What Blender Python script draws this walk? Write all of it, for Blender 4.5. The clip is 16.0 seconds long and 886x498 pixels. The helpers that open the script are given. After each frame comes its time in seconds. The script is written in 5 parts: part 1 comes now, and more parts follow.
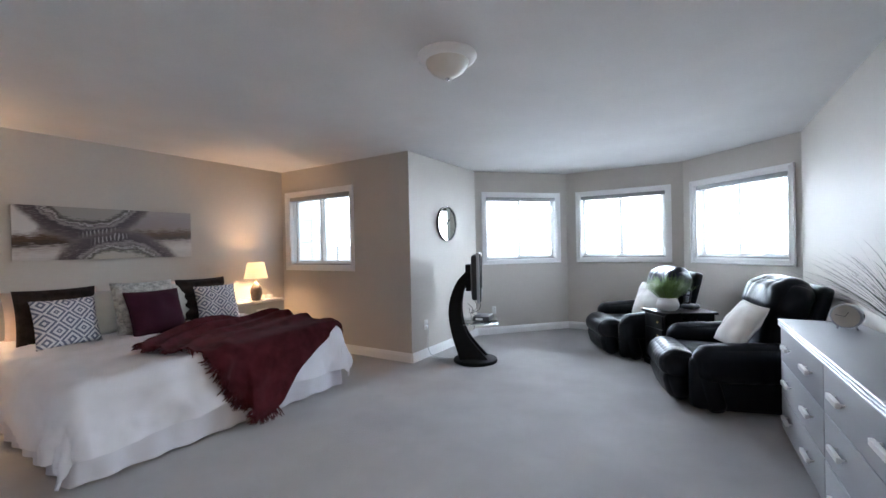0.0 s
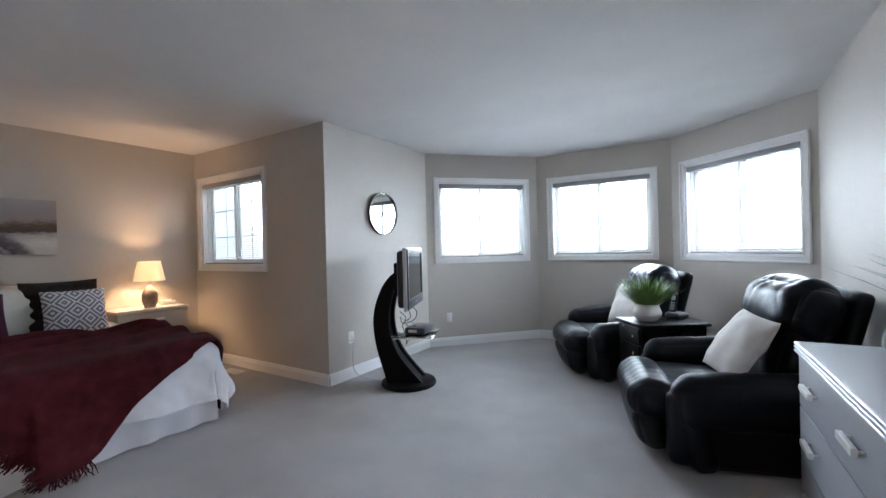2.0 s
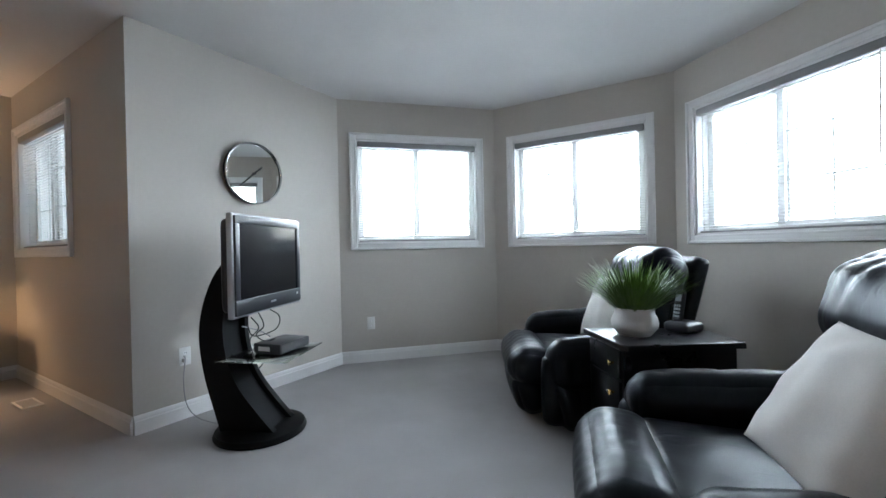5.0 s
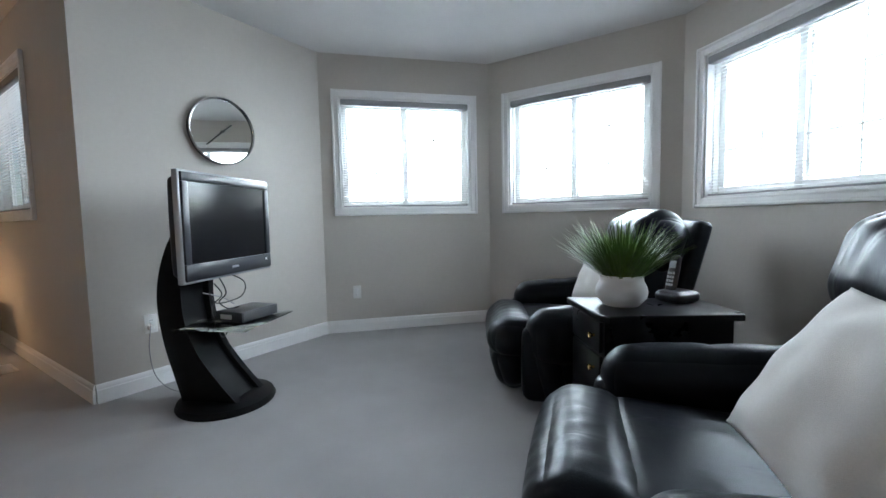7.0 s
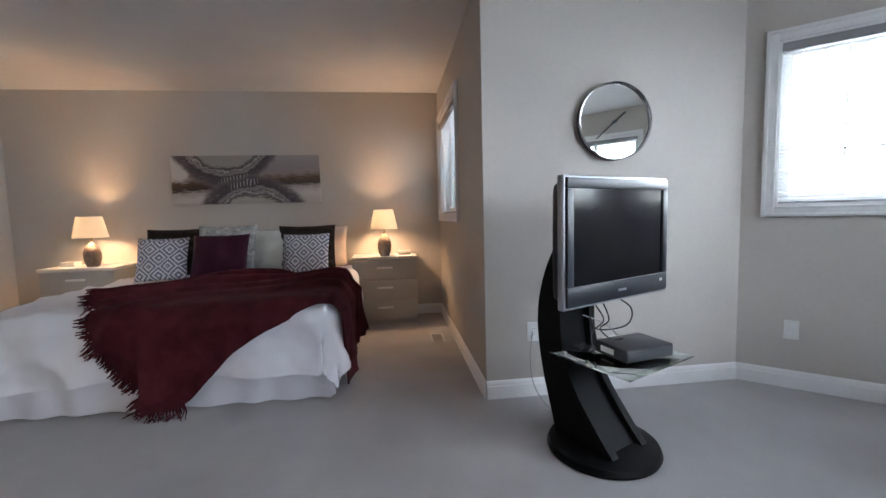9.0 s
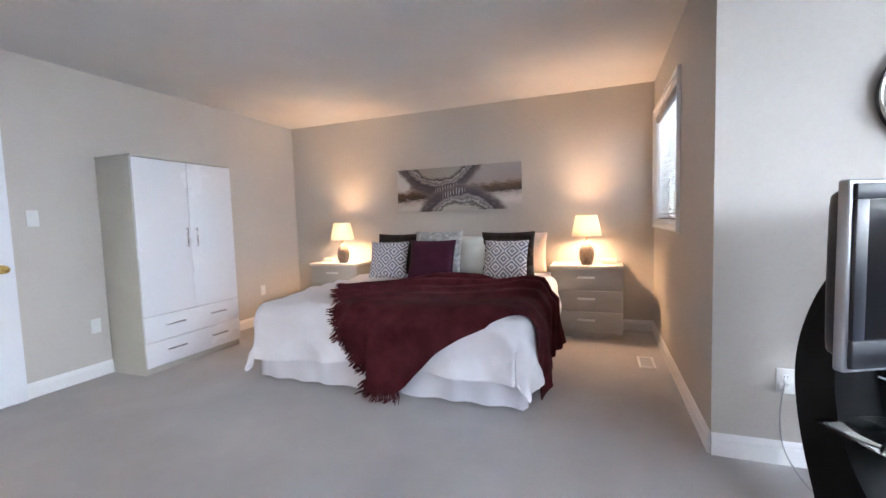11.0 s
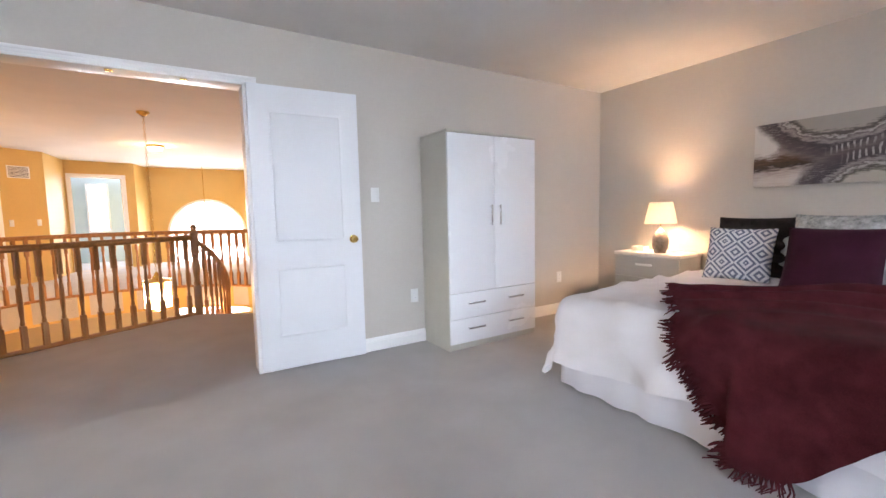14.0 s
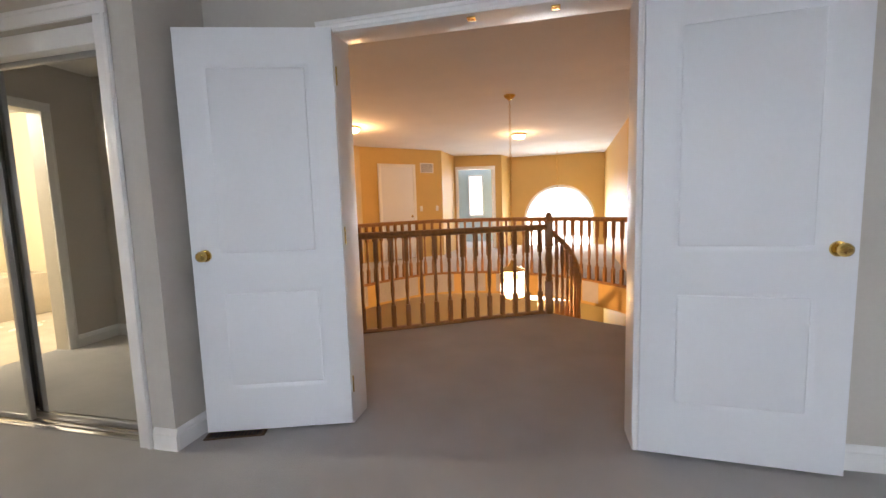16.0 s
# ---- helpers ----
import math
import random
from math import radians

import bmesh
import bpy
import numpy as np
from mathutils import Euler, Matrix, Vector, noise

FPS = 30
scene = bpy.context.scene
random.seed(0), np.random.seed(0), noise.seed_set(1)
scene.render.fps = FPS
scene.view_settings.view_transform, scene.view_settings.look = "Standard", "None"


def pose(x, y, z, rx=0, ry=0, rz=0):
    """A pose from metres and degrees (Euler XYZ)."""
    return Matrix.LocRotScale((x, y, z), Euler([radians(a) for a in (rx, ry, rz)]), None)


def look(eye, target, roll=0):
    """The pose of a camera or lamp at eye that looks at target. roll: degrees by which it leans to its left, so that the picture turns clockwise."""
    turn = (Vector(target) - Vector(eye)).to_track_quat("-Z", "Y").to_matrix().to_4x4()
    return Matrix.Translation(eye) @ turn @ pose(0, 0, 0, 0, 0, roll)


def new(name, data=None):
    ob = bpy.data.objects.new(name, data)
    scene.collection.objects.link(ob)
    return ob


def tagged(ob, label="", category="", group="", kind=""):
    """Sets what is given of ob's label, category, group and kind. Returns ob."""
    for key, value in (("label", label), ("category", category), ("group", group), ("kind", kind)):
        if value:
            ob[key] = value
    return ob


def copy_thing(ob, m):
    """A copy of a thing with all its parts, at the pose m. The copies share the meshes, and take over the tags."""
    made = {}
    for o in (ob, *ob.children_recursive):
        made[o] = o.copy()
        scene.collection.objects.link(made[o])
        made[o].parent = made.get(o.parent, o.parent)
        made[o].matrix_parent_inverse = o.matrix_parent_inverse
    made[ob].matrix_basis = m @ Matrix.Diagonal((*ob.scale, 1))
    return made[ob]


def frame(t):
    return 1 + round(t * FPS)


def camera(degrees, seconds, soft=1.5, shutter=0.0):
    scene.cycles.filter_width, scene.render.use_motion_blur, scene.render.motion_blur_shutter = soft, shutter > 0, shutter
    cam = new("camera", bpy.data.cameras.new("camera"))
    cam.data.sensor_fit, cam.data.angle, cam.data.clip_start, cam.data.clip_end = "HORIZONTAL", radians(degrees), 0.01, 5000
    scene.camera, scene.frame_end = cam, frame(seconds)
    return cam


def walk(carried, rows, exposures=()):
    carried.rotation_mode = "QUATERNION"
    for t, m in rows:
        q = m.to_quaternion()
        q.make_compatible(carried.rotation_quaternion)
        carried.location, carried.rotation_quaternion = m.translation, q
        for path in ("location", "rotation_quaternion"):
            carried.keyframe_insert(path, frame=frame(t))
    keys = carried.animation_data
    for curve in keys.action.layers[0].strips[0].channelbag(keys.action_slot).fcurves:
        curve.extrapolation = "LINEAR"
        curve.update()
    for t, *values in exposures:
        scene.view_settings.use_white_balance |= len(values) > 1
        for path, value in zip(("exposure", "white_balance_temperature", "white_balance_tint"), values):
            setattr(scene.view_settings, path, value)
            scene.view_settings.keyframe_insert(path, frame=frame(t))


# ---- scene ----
cam = camera(93.9, 16.0)
PATH = [
    (0, (0.34, 0.12, 1.328), (-0.721, 1.815, 1.318), -1.2),
    (0.5, (0.342, 0.362, 1.363), (-0.71, 2.063, 1.341), -1.3),
    (1, (0.362, 0.663, 1.327), (-0.694, 2.361, 1.308), -1.3),
    (1.5, (0.394, 0.977, 1.295), (-0.673, 2.668, 1.276), -1.3),
    (2, (0.44, 1.308, 1.251), (-0.63, 2.998, 1.244), -1.4),
    (2.5, (0.424, 1.618, 1.203), (-0.642, 3.31, 1.198), -1.4),
    (3, (0.393, 1.956, 1.219), (-0.68, 3.644, 1.205), -1.2),
    (3.5, (0.383, 2.292, 1.199), (-0.693, 3.978, 1.189), -1.2),
    (4, (0.403, 2.593, 1.16), (-0.694, 4.266, 1.158), -1.0),
    (4.5, (0.316, 2.771, 1.105), (-0.755, 4.46, 1.108), -1.1),
    (7, (0.396, 3.178, 1.0), (-0.726, 4.828, 0.856), -1.1),
    (7.5, (0.344, 3.246, 1.023), (-0.962, 4.752, 0.869), -1.0),
    (8, (0.189, 3.322, 1.056), (-1.422, 4.495, 0.887), -1.1),
    (8.5, (-0.006, 3.397, 1.07), (-1.877, 4.084, 0.903), -1.4),
    (9, (-0.136, 3.423, 1.112), (-2.115, 3.657, 0.946), -1.5),
    (9.5, (-0.191, 3.422, 1.138), (-2.164, 3.139, 0.974), -1.6),
    (10, (-0.214, 3.444, 1.178), (-2.13, 2.891, 1.02), -1.7),
    (12.5, (-0.258, 3.389, 1.183), (-2.046, 2.507, 1.027), -1.5),
    (13, (-0.411, 3.295, 1.155), (-2.077, 2.203, 0.974), -1.2),
    (13.5, (-0.583, 3.094, 1.151), (-2.021, 1.717, 0.96), -1.1),
    (14, (-0.676, 2.799, 1.13), (-1.716, 1.1, 0.954), -1.3),
    (14.5, (-0.786, 2.548, 1.191), (-1.134, 0.591, 0.975), -1.4),
    (15, (-0.776, 2.234, 1.178), (-0.707, 0.248, 0.952), -1.6),
    (15.5, (-0.702, 1.917, 1.168), (-0.494, -0.06, 0.948), -1.6),
    (16, (-0.637, 1.605, 1.154), (-0.178, -0.331, 0.948), -1.8),
]
EXPOSURES = [(0.0, 0.30, 5750, 10), (1.0, 0.09, 5800, 9), (2.5, 0.02, 5800, 9), (3.5, -0.2, 5850, 8), (7.0, -0.22, 5850, 6), (8.5, -0.3, 5900, 11), (9.0, -0.09, 5900, 11), (10.0, 0.50, 5900, 13), (12.5, 0.97, 5850, 13), (13.5, 1.0, 5950, 14), (14.5, 0.66, 6150, 14), (16.0, 0.20, 6250, 13)]
walk(cam, [(t, look(eye, target, roll)) for t, eye, target, roll in PATH], EXPOSURES)

# ---------------------------------------------------------------- world and light
world = bpy.data.worlds.new("world")
scene.world = world
world.use_nodes = True
wn = world.node_tree.nodes
sky = wn.new("ShaderNodeTexSky")
sky.sky_type, sky.sun_disc = "NISHITA", False
sky.sun_elevation, sky.sun_rotation = radians(40), radians(20)
world.node_tree.links.new(sky.outputs[0], wn["Background"].inputs[0])
wn["Background"].inputs[1].default_value = 0.15


def lamp(name, kind, at, power, colour, size=0.1, target=None, size_y=None, spread=None):
    data = bpy.data.lights.new(name, kind)
    data.energy, data.color = power, colour
    if kind == "AREA":
        data.shape, data.size, data.size_y = "RECTANGLE", size, size_y or size
        if spread:
            data.spread = radians(spread)
    elif kind == "SUN":
        data.angle = radians(size)
    else:
        data.shadow_soft_size = size
    ob = new(name, data)
    ob.matrix_world = look(at, target) if target is not None else pose(*at)
    return ob


lamp("sun", "SUN", (0, 30, 30), 0.8, (1, 0.97, 0.93), 12, (0, 0, 5))
DAY = (0.87, 0.93, 1.0)
WARM = (1.0, 0.52, 0.20)

# ---------------------------------------------------------------- materials


def nodes_of(name):
    m = bpy.data.materials.new(name)
    m.use_nodes = True
    nt = m.node_tree
    return m, nt, nt.nodes["Principled BSDF"]


def math_node(nt, op, a, b=None):
    n = nt.nodes.new("ShaderNodeMath")
    n.operation = op
    for i, v in enumerate((a, b)):
        if v is None:
            continue
        if isinstance(v, (int, float)):
            n.inputs[i].default_value = v
        else:
            nt.links.new(v, n.inputs[i])
    return n.outputs[0]


def noise_node(nt, co, scale, detail=3, rough=0.55):
    n = nt.nodes.new("ShaderNodeTexNoise")
    n.inputs["Scale"].default_value, n.inputs["Detail"].default_value, n.inputs["Roughness"].default_value = scale, detail, rough
    nt.links.new(co, n.inputs["Vector"])
    return n.outputs["Fac"]


def ramp(nt, fac, stops, mode="LINEAR"):
    r = nt.nodes.new("ShaderNodeValToRGB")
    r.color_ramp.interpolation = mode
    e = r.color_ramp.elements
    while len(e) < len(stops):
        e.new(0.5)
    for el, (p, c) in zip(e, stops):
        el.position, el.color = p, (*c, 1)
    nt.links.new(fac, r.inputs[0])
    return r.outputs[0]


def mix(nt, fac, a, b, mode="MIX"):
    n = nt.nodes.new("ShaderNodeMix")
    n.data_type, n.blend_type = "RGBA", mode
    for i, v in ((0, fac), (6, a), (7, b)):
        if isinstance(v, (int, float)):
            n.inputs[i].default_value = v
        elif isinstance(v, tuple):
            n.inputs[i].default_value = (*v, 1)
        else:
            nt.links.new(v, n.inputs[i])
    return n.outputs[2]


def bump(nt, bs, height, strength, distance=0.002):
    n = nt.nodes.new("ShaderNodeBump")
    n.inputs["Strength"].default_value, n.inputs["Distance"].default_value = strength, distance
    nt.links.new(height, n.inputs["Height"])
    nt.links.new(n.outputs[0], bs.inputs["Normal"])


def coords(nt, kind="Object"):
    return nt.nodes.new("ShaderNodeTexCoord").outputs[kind]


def mat(name, col, rough=0.6, metal=0.0, var=0.06, scale=4.0, fine=60.0, bumps=0.0, bscale=300.0, dist=0.002, sheen=0.0, island=0.0, spec=0.5, stretch=None, rvar=0.06):
    m, nt, bs = nodes_of(name)
    co = coords(nt)
    if stretch:
        mp = nt.nodes.new("ShaderNodeMapping")
        mp.inputs["Scale"].default_value = stretch
        nt.links.new(co, mp.inputs[0])
        co = mp.outputs[0]
    big, small = noise_node(nt, co, scale), noise_node(nt, co, fine)
    both = math_node(nt, "ADD", math_node(nt, "MULTIPLY", big, 0.65), math_node(nt, "MULTIPLY", small, 0.35))
    lo, hi = tuple(max(0, c * (1 - var * 2.2)) for c in col), tuple(min(1, c * (1 + var * 2.2)) for c in col)
    c = ramp(nt, both, ((0.25, lo), (0.75, hi)))
    if island:
        info = nt.nodes.new("ShaderNodeObjectInfo").outputs["Random"]
        c = mix(nt, 1.0, c, ramp(nt, info, ((0, (1 - island,) * 3), (1, (1, 1, 1)))), "MULTIPLY")
    nt.links.new(c, bs.inputs["Base Color"])
    r = math_node(nt, "ADD", math_node(nt, "MULTIPLY", math_node(nt, "SUBTRACT", big, 0.5), rvar * 3), rough)
    nt.links.new(r, bs.inputs["Roughness"])
    bs.inputs["Metallic"].default_value = metal
    bs.inputs["Specular IOR Level"].default_value = spec
    if sheen:
        bs.inputs["Sheen Weight"].default_value = sheen
    if bumps:
        bump(nt, bs, noise_node(nt, co, bscale, 2), bumps, dist)
    return m


M = {}
M["wall"] = mat("wall paint greige", (0.55, 0.518, 0.474), 0.55, var=0.025, scale=1.5, fine=40, bumps=0.25, bscale=260, dist=0.0008, spec=0.3)
M["ceiling"] = mat("ceiling stipple white", (0.73, 0.72, 0.71), 0.85, var=0.03, scale=2, fine=90, bumps=0.6, bscale=140, dist=0.003)
M["trim"] = mat("trim white paint", (0.85, 0.85, 0.85), 0.35, var=0.02, scale=3, fine=50, bumps=0.1, bscale=120)
M["door"] = mat("door white paint", (0.76, 0.78, 0.82), 0.42, var=0.012, scale=2, fine=50, bumps=0.12, bscale=120, dist=0.0006)
M["carpet"] = mat("carpet grey", (0.495, 0.482, 0.482), 0.95, var=0.075, scale=2.2, fine=220, bumps=0.9, bscale=420, dist=0.006, sheen=0.15, spec=0.1)
M["hall_wall"] = mat("hall ochre paint", (0.62, 0.42, 0.14), 0.5, var=0.04, scale=1.5, fine=40, bumps=0.2, bscale=200)
M["cream"] = mat("cream paint", (0.72, 0.64, 0.46), 0.6, var=0.03, scale=1.5)
M["tile"] = mat("cream tile", (0.7, 0.62, 0.5), 0.25, var=0.05, scale=3)
M["oak"] = mat("oak honey", (0.34, 0.17, 0.06), 0.38, var=0.16, scale=5, fine=45, bumps=0.2, bscale=80, stretch=(6, 6, 0.7), island=0.15)
M["leather"] = mat("black leather", (0.0035, 0.0035, 0.0055), 0.32, var=0.10, scale=7, fine=90, rvar=0.03, spec=0.24)
# creases: warped, stretched folds over a fine pebbled grain
nt = M["leather"].node_tree
next(n for n in nt.nodes if n.type == "BSDF_PRINCIPLED").inputs["Specular Tint"].default_value = (0.80, 0.88, 1.0, 1)
co = coords(nt)
mp = nt.nodes.new("ShaderNodeMapping")
mp.inputs["Scale"].default_value = (1.0, 0.45, 1.0)
nt.links.new(co, mp.inputs[0])
crease = nt.nodes.new("ShaderNodeTexNoise")
crease.noise_type = "RIDGED_MULTIFRACTAL"
crease.inputs["Scale"].default_value = 20.0
crease.inputs["Detail"].default_value = 4.0
crease.inputs["Distortion"].default_value = 0.9
nt.links.new(mp.outputs[0], crease.inputs["Vector"])
height = math_node(nt, "ADD", math_node(nt, "MULTIPLY", crease.outputs["Fac"], -0.5), math_node(nt, "MULTIPLY", noise_node(nt, co, 260, 2), 0.16))
bump(nt, next(n for n in nt.nodes if n.type == "BSDF_PRINCIPLED"), height, 0.85, 0.003)
M["black"] = mat("black lacquer", (0.006, 0.006, 0.007), 0.3, var=0.1, scale=8, bumps=0.1, bscale=120, spec=0.3)
M["standblack"] = mat("matt black stand", (0.0045, 0.0045, 0.005), 0.5, var=0.1, scale=8, bumps=0.15, bscale=200, spec=0.12)
M["bezel"] = mat("dark gloss bezel", (0.012, 0.013, 0.018), 0.34, var=0.05)
M["screen"] = mat("screen glass", (0.004, 0.004, 0.006), 0.14, var=0.02, spec=0.4, rvar=0.02)
M["silver"] = mat("silver plastic", (0.40, 0.41, 0.43), 0.32, metal=0.7, var=0.03)
M["chrome"] = mat("polished chrome", (0.75, 0.75, 0.76), 0.16, metal=1.0, var=0.02)
M["rib"] = mat("satin metal flute", (0.50, 0.51, 0.53), 0.32, metal=0.85, var=0.04)
M["brass"] = mat("polished brass", (0.72, 0.50, 0.16), 0.2, metal=1.0, var=0.05)
M["pewter"] = mat("grey laminate", (0.46, 0.455, 0.435), 0.42, var=0.05, scale=3, fine=80, bumps=0.15, bscale=140, stretch=(1, 1, 5))
M["dresser"] = mat("grey dresser paint", (0.34, 0.35, 0.37), 0.48, var=0.03, scale=3, fine=60, spec=0.35)
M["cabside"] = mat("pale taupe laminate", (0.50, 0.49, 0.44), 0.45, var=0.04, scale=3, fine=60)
M["white_gloss"] = mat("white lacquer", (0.78, 0.80, 0.84), 0.25, var=0.015, scale=2)
M["white_top"] = mat("white laminate top", (0.74, 0.72, 0.68), 0.3, var=0.02)
M["linen"] = mat("white cotton", (0.80, 0.80, 0.85), 0.85, var=0.03, scale=5, fine=300, bumps=0.35, bscale=900, dist=0.001, sheen=0.1, spec=0.2)
M["skirt"] = mat("bed skirt cotton", (0.72, 0.72, 0.78), 0.88, var=0.03, scale=5, fine=300, bumps=0.35, bscale=900, dist=0.001, spec=0.2)
M["throw"] = mat("maroon knit", (0.066, 0.013, 0.018), 0.95, var=0.28, scale=9, fine=260, bumps=0.8, bscale=420, dist=0.003, spec=0.05, sheen=0.03)
M["purple"] = mat("plum velvet", (0.045, 0.009, 0.024), 0.75, var=0.15, scale=9, fine=200, bumps=0.4, bscale=500, spec=0.15)
M["creamfab"] = mat("ivory linen", (0.74, 0.72, 0.69), 0.9, var=0.05, scale=6, fine=250, bumps=0.5, bscale=600, spec=0.2)
M["greyfab"] = mat("grey brocade", (0.40, 0.42, 0.42), 0.8, var=0.35, scale=22, fine=70, bumps=0.5, bscale=90, dist=0.004, spec=0.2)
M["mint"] = mat("pale silver satin", (0.62, 0.66, 0.64), 0.5, var=0.05, scale=8, fine=160, bumps=0.4, bscale=60, dist=0.004)
M["pink"] = mat("blush cotton", (0.74, 0.62, 0.55), 0.9, var=0.03)
M["fur"] = mat("dark faux fur", (0.030, 0.024, 0.022), 0.85, var=0.35, scale=14, fine=120, bumps=1.0, bscale=160, dist=0.01, spec=0.15)
M["ceramic"] = mat("white ceramic", (0.74, 0.74, 0.74), 0.3, var=0.02)
M["taupe"] = mat("taupe ceramic", (0.19, 0.15, 0.12), 0.5, var=0.2, scale=30, fine=120, bumps=0.6, bscale=70, dist=0.006)
M["plastic_white"] = mat("white plastic", (0.76, 0.76, 0.74), 0.4, var=0.01)
M["plastic_grey"] = mat("grey blind rail", (0.30, 0.30, 0.31), 0.5, var=0.03)
M["slat"] = mat("white blind slat", (0.78, 0.79, 0.80), 0.5, var=0.01)
nt = M["slat"].node_tree
tr = nt.nodes.new("ShaderNodeBsdfTranslucent")
tr.inputs[0].default_value = (0.8, 0.82, 0.83, 1)
mx = nt.nodes.new("ShaderNodeMixShader")
mx.inputs[0].default_value = 0.10
nt.links.new(next(n for n in nt.nodes if n.type == "BSDF_PRINCIPLED").outputs[0], mx.inputs[1])
nt.links.new(tr.outputs[0], mx.inputs[2])
nt.links.new(mx.outputs[0], nt.nodes["Material Output"].inputs[0])
M["darkmetal"] = mat("brown metal grille", (0.10, 0.06, 0.035), 0.45, metal=0.4, var=0.1)
M["cable"] = mat("black cable", (0.015, 0.015, 0.015), 0.5, var=0.02)
M["cablegrey"] = mat("grey cable", (0.35, 0.35, 0.36), 0.5, var=0.02)
M["leaf"] = mat("grass blade", (0.095, 0.17, 0.025), 0.45, var=0.3, scale=14, fine=60)
M["leafdark"] = mat("dark grass blade", (0.02, 0.026, 0.016), 0.5, var=0.3, scale=14)
M["soil"] = mat("dark soil", (0.03, 0.022, 0.016), 0.95, var=0.3, scale=40, bumps=0.8, bscale=90, dist=0.01)
M["dial"] = mat("cream dial", (0.62, 0.58, 0.50), 0.4, var=0.05)
M["dark"] = mat("dark grey", (0.03, 0.03, 0.033), 0.5, var=0.1)
M["keys"] = mat("phone keys", (0.35, 0.37, 0.40), 0.4, var=0.1)
M["siding"] = mat("pale siding", (0.7, 0.7, 0.68), 0.7, var=0.05)
M["blue"] = mat("pale blue paint", (0.45, 0.56, 0.60), 0.6, var=0.03)

m, nt, bs = nodes_of("mirror")
bs.inputs["Metallic"].default_value, bs.inputs["Roughness"].default_value = 1.0, 0.01
bs.inputs["Base Color"].default_value = (0.86, 0.88, 0.86, 1)
M["mirror"] = m
m, nt, bs = nodes_of("clear glass")
bs.inputs["Transmission Weight"].default_value, bs.inputs["Roughness"].default_value, bs.inputs["IOR"].default_value = 1.0, 0.0, 1.45
bs.inputs["Base Color"].default_value = (0.95, 0.98, 0.97, 1)
M["glass"] = m
m, nt, bs = nodes_of("green shelf glass")
bs.inputs["Transmission Weight"].default_value, bs.inputs["Roughness"].default_value, bs.inputs["IOR"].default_value = 1.0, 0.0, 1.5
bs.inputs["Base Color"].default_value = (0.90, 0.97, 0.95, 1)
M["shelfglass"] = m


def glow(name, col, strength, base=(0.8, 0.75, 0.65)):
    m, nt, bs = nodes_of(name)
    bs.inputs["Base Color"].default_value = (*base, 1)
    bs.inputs["Emission Color"].default_value = (*col, 1)
    bs.inputs["Emission Strength"].default_value = strength
    return m


M["bulb"] = glow("hall lamp glass", (1.0, 0.78, 0.45), 8)
M["skyglow"] = glow("white sky", (0.97, 0.98, 1.0), 3.0)
M["haze"] = glow("bright hazy outdoors", (0.95, 0.98, 1.0), 1.15)

# lamp shade: fabric that lets the bulb's light through
m, nt, bs = nodes_of("shade fabric")
co = coords(nt)
weave = noise_node(nt, co, 260, 2)
tr = nt.nodes.new("ShaderNodeBsdfTranslucent")
tr.inputs[0].default_value = (0.99, 0.97, 0.92, 1)
bs.inputs["Base Color"].default_value = (0.80, 0.74, 0.64, 1)
bs.inputs["Roughness"].default_value = 0.9
bump(nt, bs, weave, 0.3)
mx = nt.nodes.new("ShaderNodeMixShader")
mx.inputs[0].default_value = 0.42
nt.links.new(bs.outputs[0], mx.inputs[1])
nt.links.new(tr.outputs[0], mx.inputs[2])
nt.links.new(mx.outputs[0], nt.nodes["Material Output"].inputs[0])
M["shade"] = m

# frosted glass of the ceiling light
m, nt, bs = nodes_of("frosted bowl")
bs.inputs["Base Color"].default_value = (0.72, 0.70, 0.66, 1)
bs.inputs["Roughness"].default_value, bs.inputs["Coat Weight"].default_value = 0.35, 0.4
M["frost"] = m

# cushion print: nested diamonds, blue grey on white
m, nt, bs = nodes_of("diamond print")
sep = nt.nodes.new("ShaderNodeSeparateXYZ")
nt.links.new(coords(nt), sep.inputs[0])
cells = []
for axis, size in ((0, 0.155), (2, 0.155)):
    f = math_node(nt, "FRACT", math_node(nt, "ADD", math_node(nt, "DIVIDE", sep.outputs[axis], size), 0.5))
    cells.append(math_node(nt, "ABSOLUTE", math_node(nt, "SUBTRACT", f, 0.5)))
d = math_node(nt, "ADD", cells[0], cells[1])
W, B = (0.70, 0.71, 0.75), (0.17, 0.19, 0.27)
c = ramp(nt, d, ((0, W), (0.10, B), (0.22, W), (0.36, B), (0.48, W), (0.60, B), (0.72, W), (0.86, B), (0.95, W)), "CONSTANT")
nt.links.new(c, bs.inputs["Base Color"])
bs.inputs["Roughness"].default_value = 0.9
bump(nt, bs, noise_node(nt, coords(nt), 700, 2), 0.4, 0.001)
M["diamond"] = m

# painting: bands of grey, umber and white crossed by two dark arcs
m, nt, bs = nodes_of("abstract canvas")
co = coords(nt)
sep = nt.nodes.new("ShaderNodeSeparateXYZ")
nt.links.new(co, sep.inputs[0])
wob = noise_node(nt, co, 5, 5, 0.65)
mp = nt.nodes.new("ShaderNodeMapping")
mp.inputs["Scale"].default_value = (1, 2.0, 14)
nt.links.new(co, mp.inputs[0])
streak = noise_node(nt, mp.outputs[0], 6, 4, 0.6)
zz = math_node(nt, "ADD", math_node(nt, "ADD", math_node(nt, "DIVIDE", sep.outputs[2], 0.5), 0.5), math_node(nt, "MULTIPLY", math_node(nt, "SUBTRACT", streak, 0.5), 0.28))
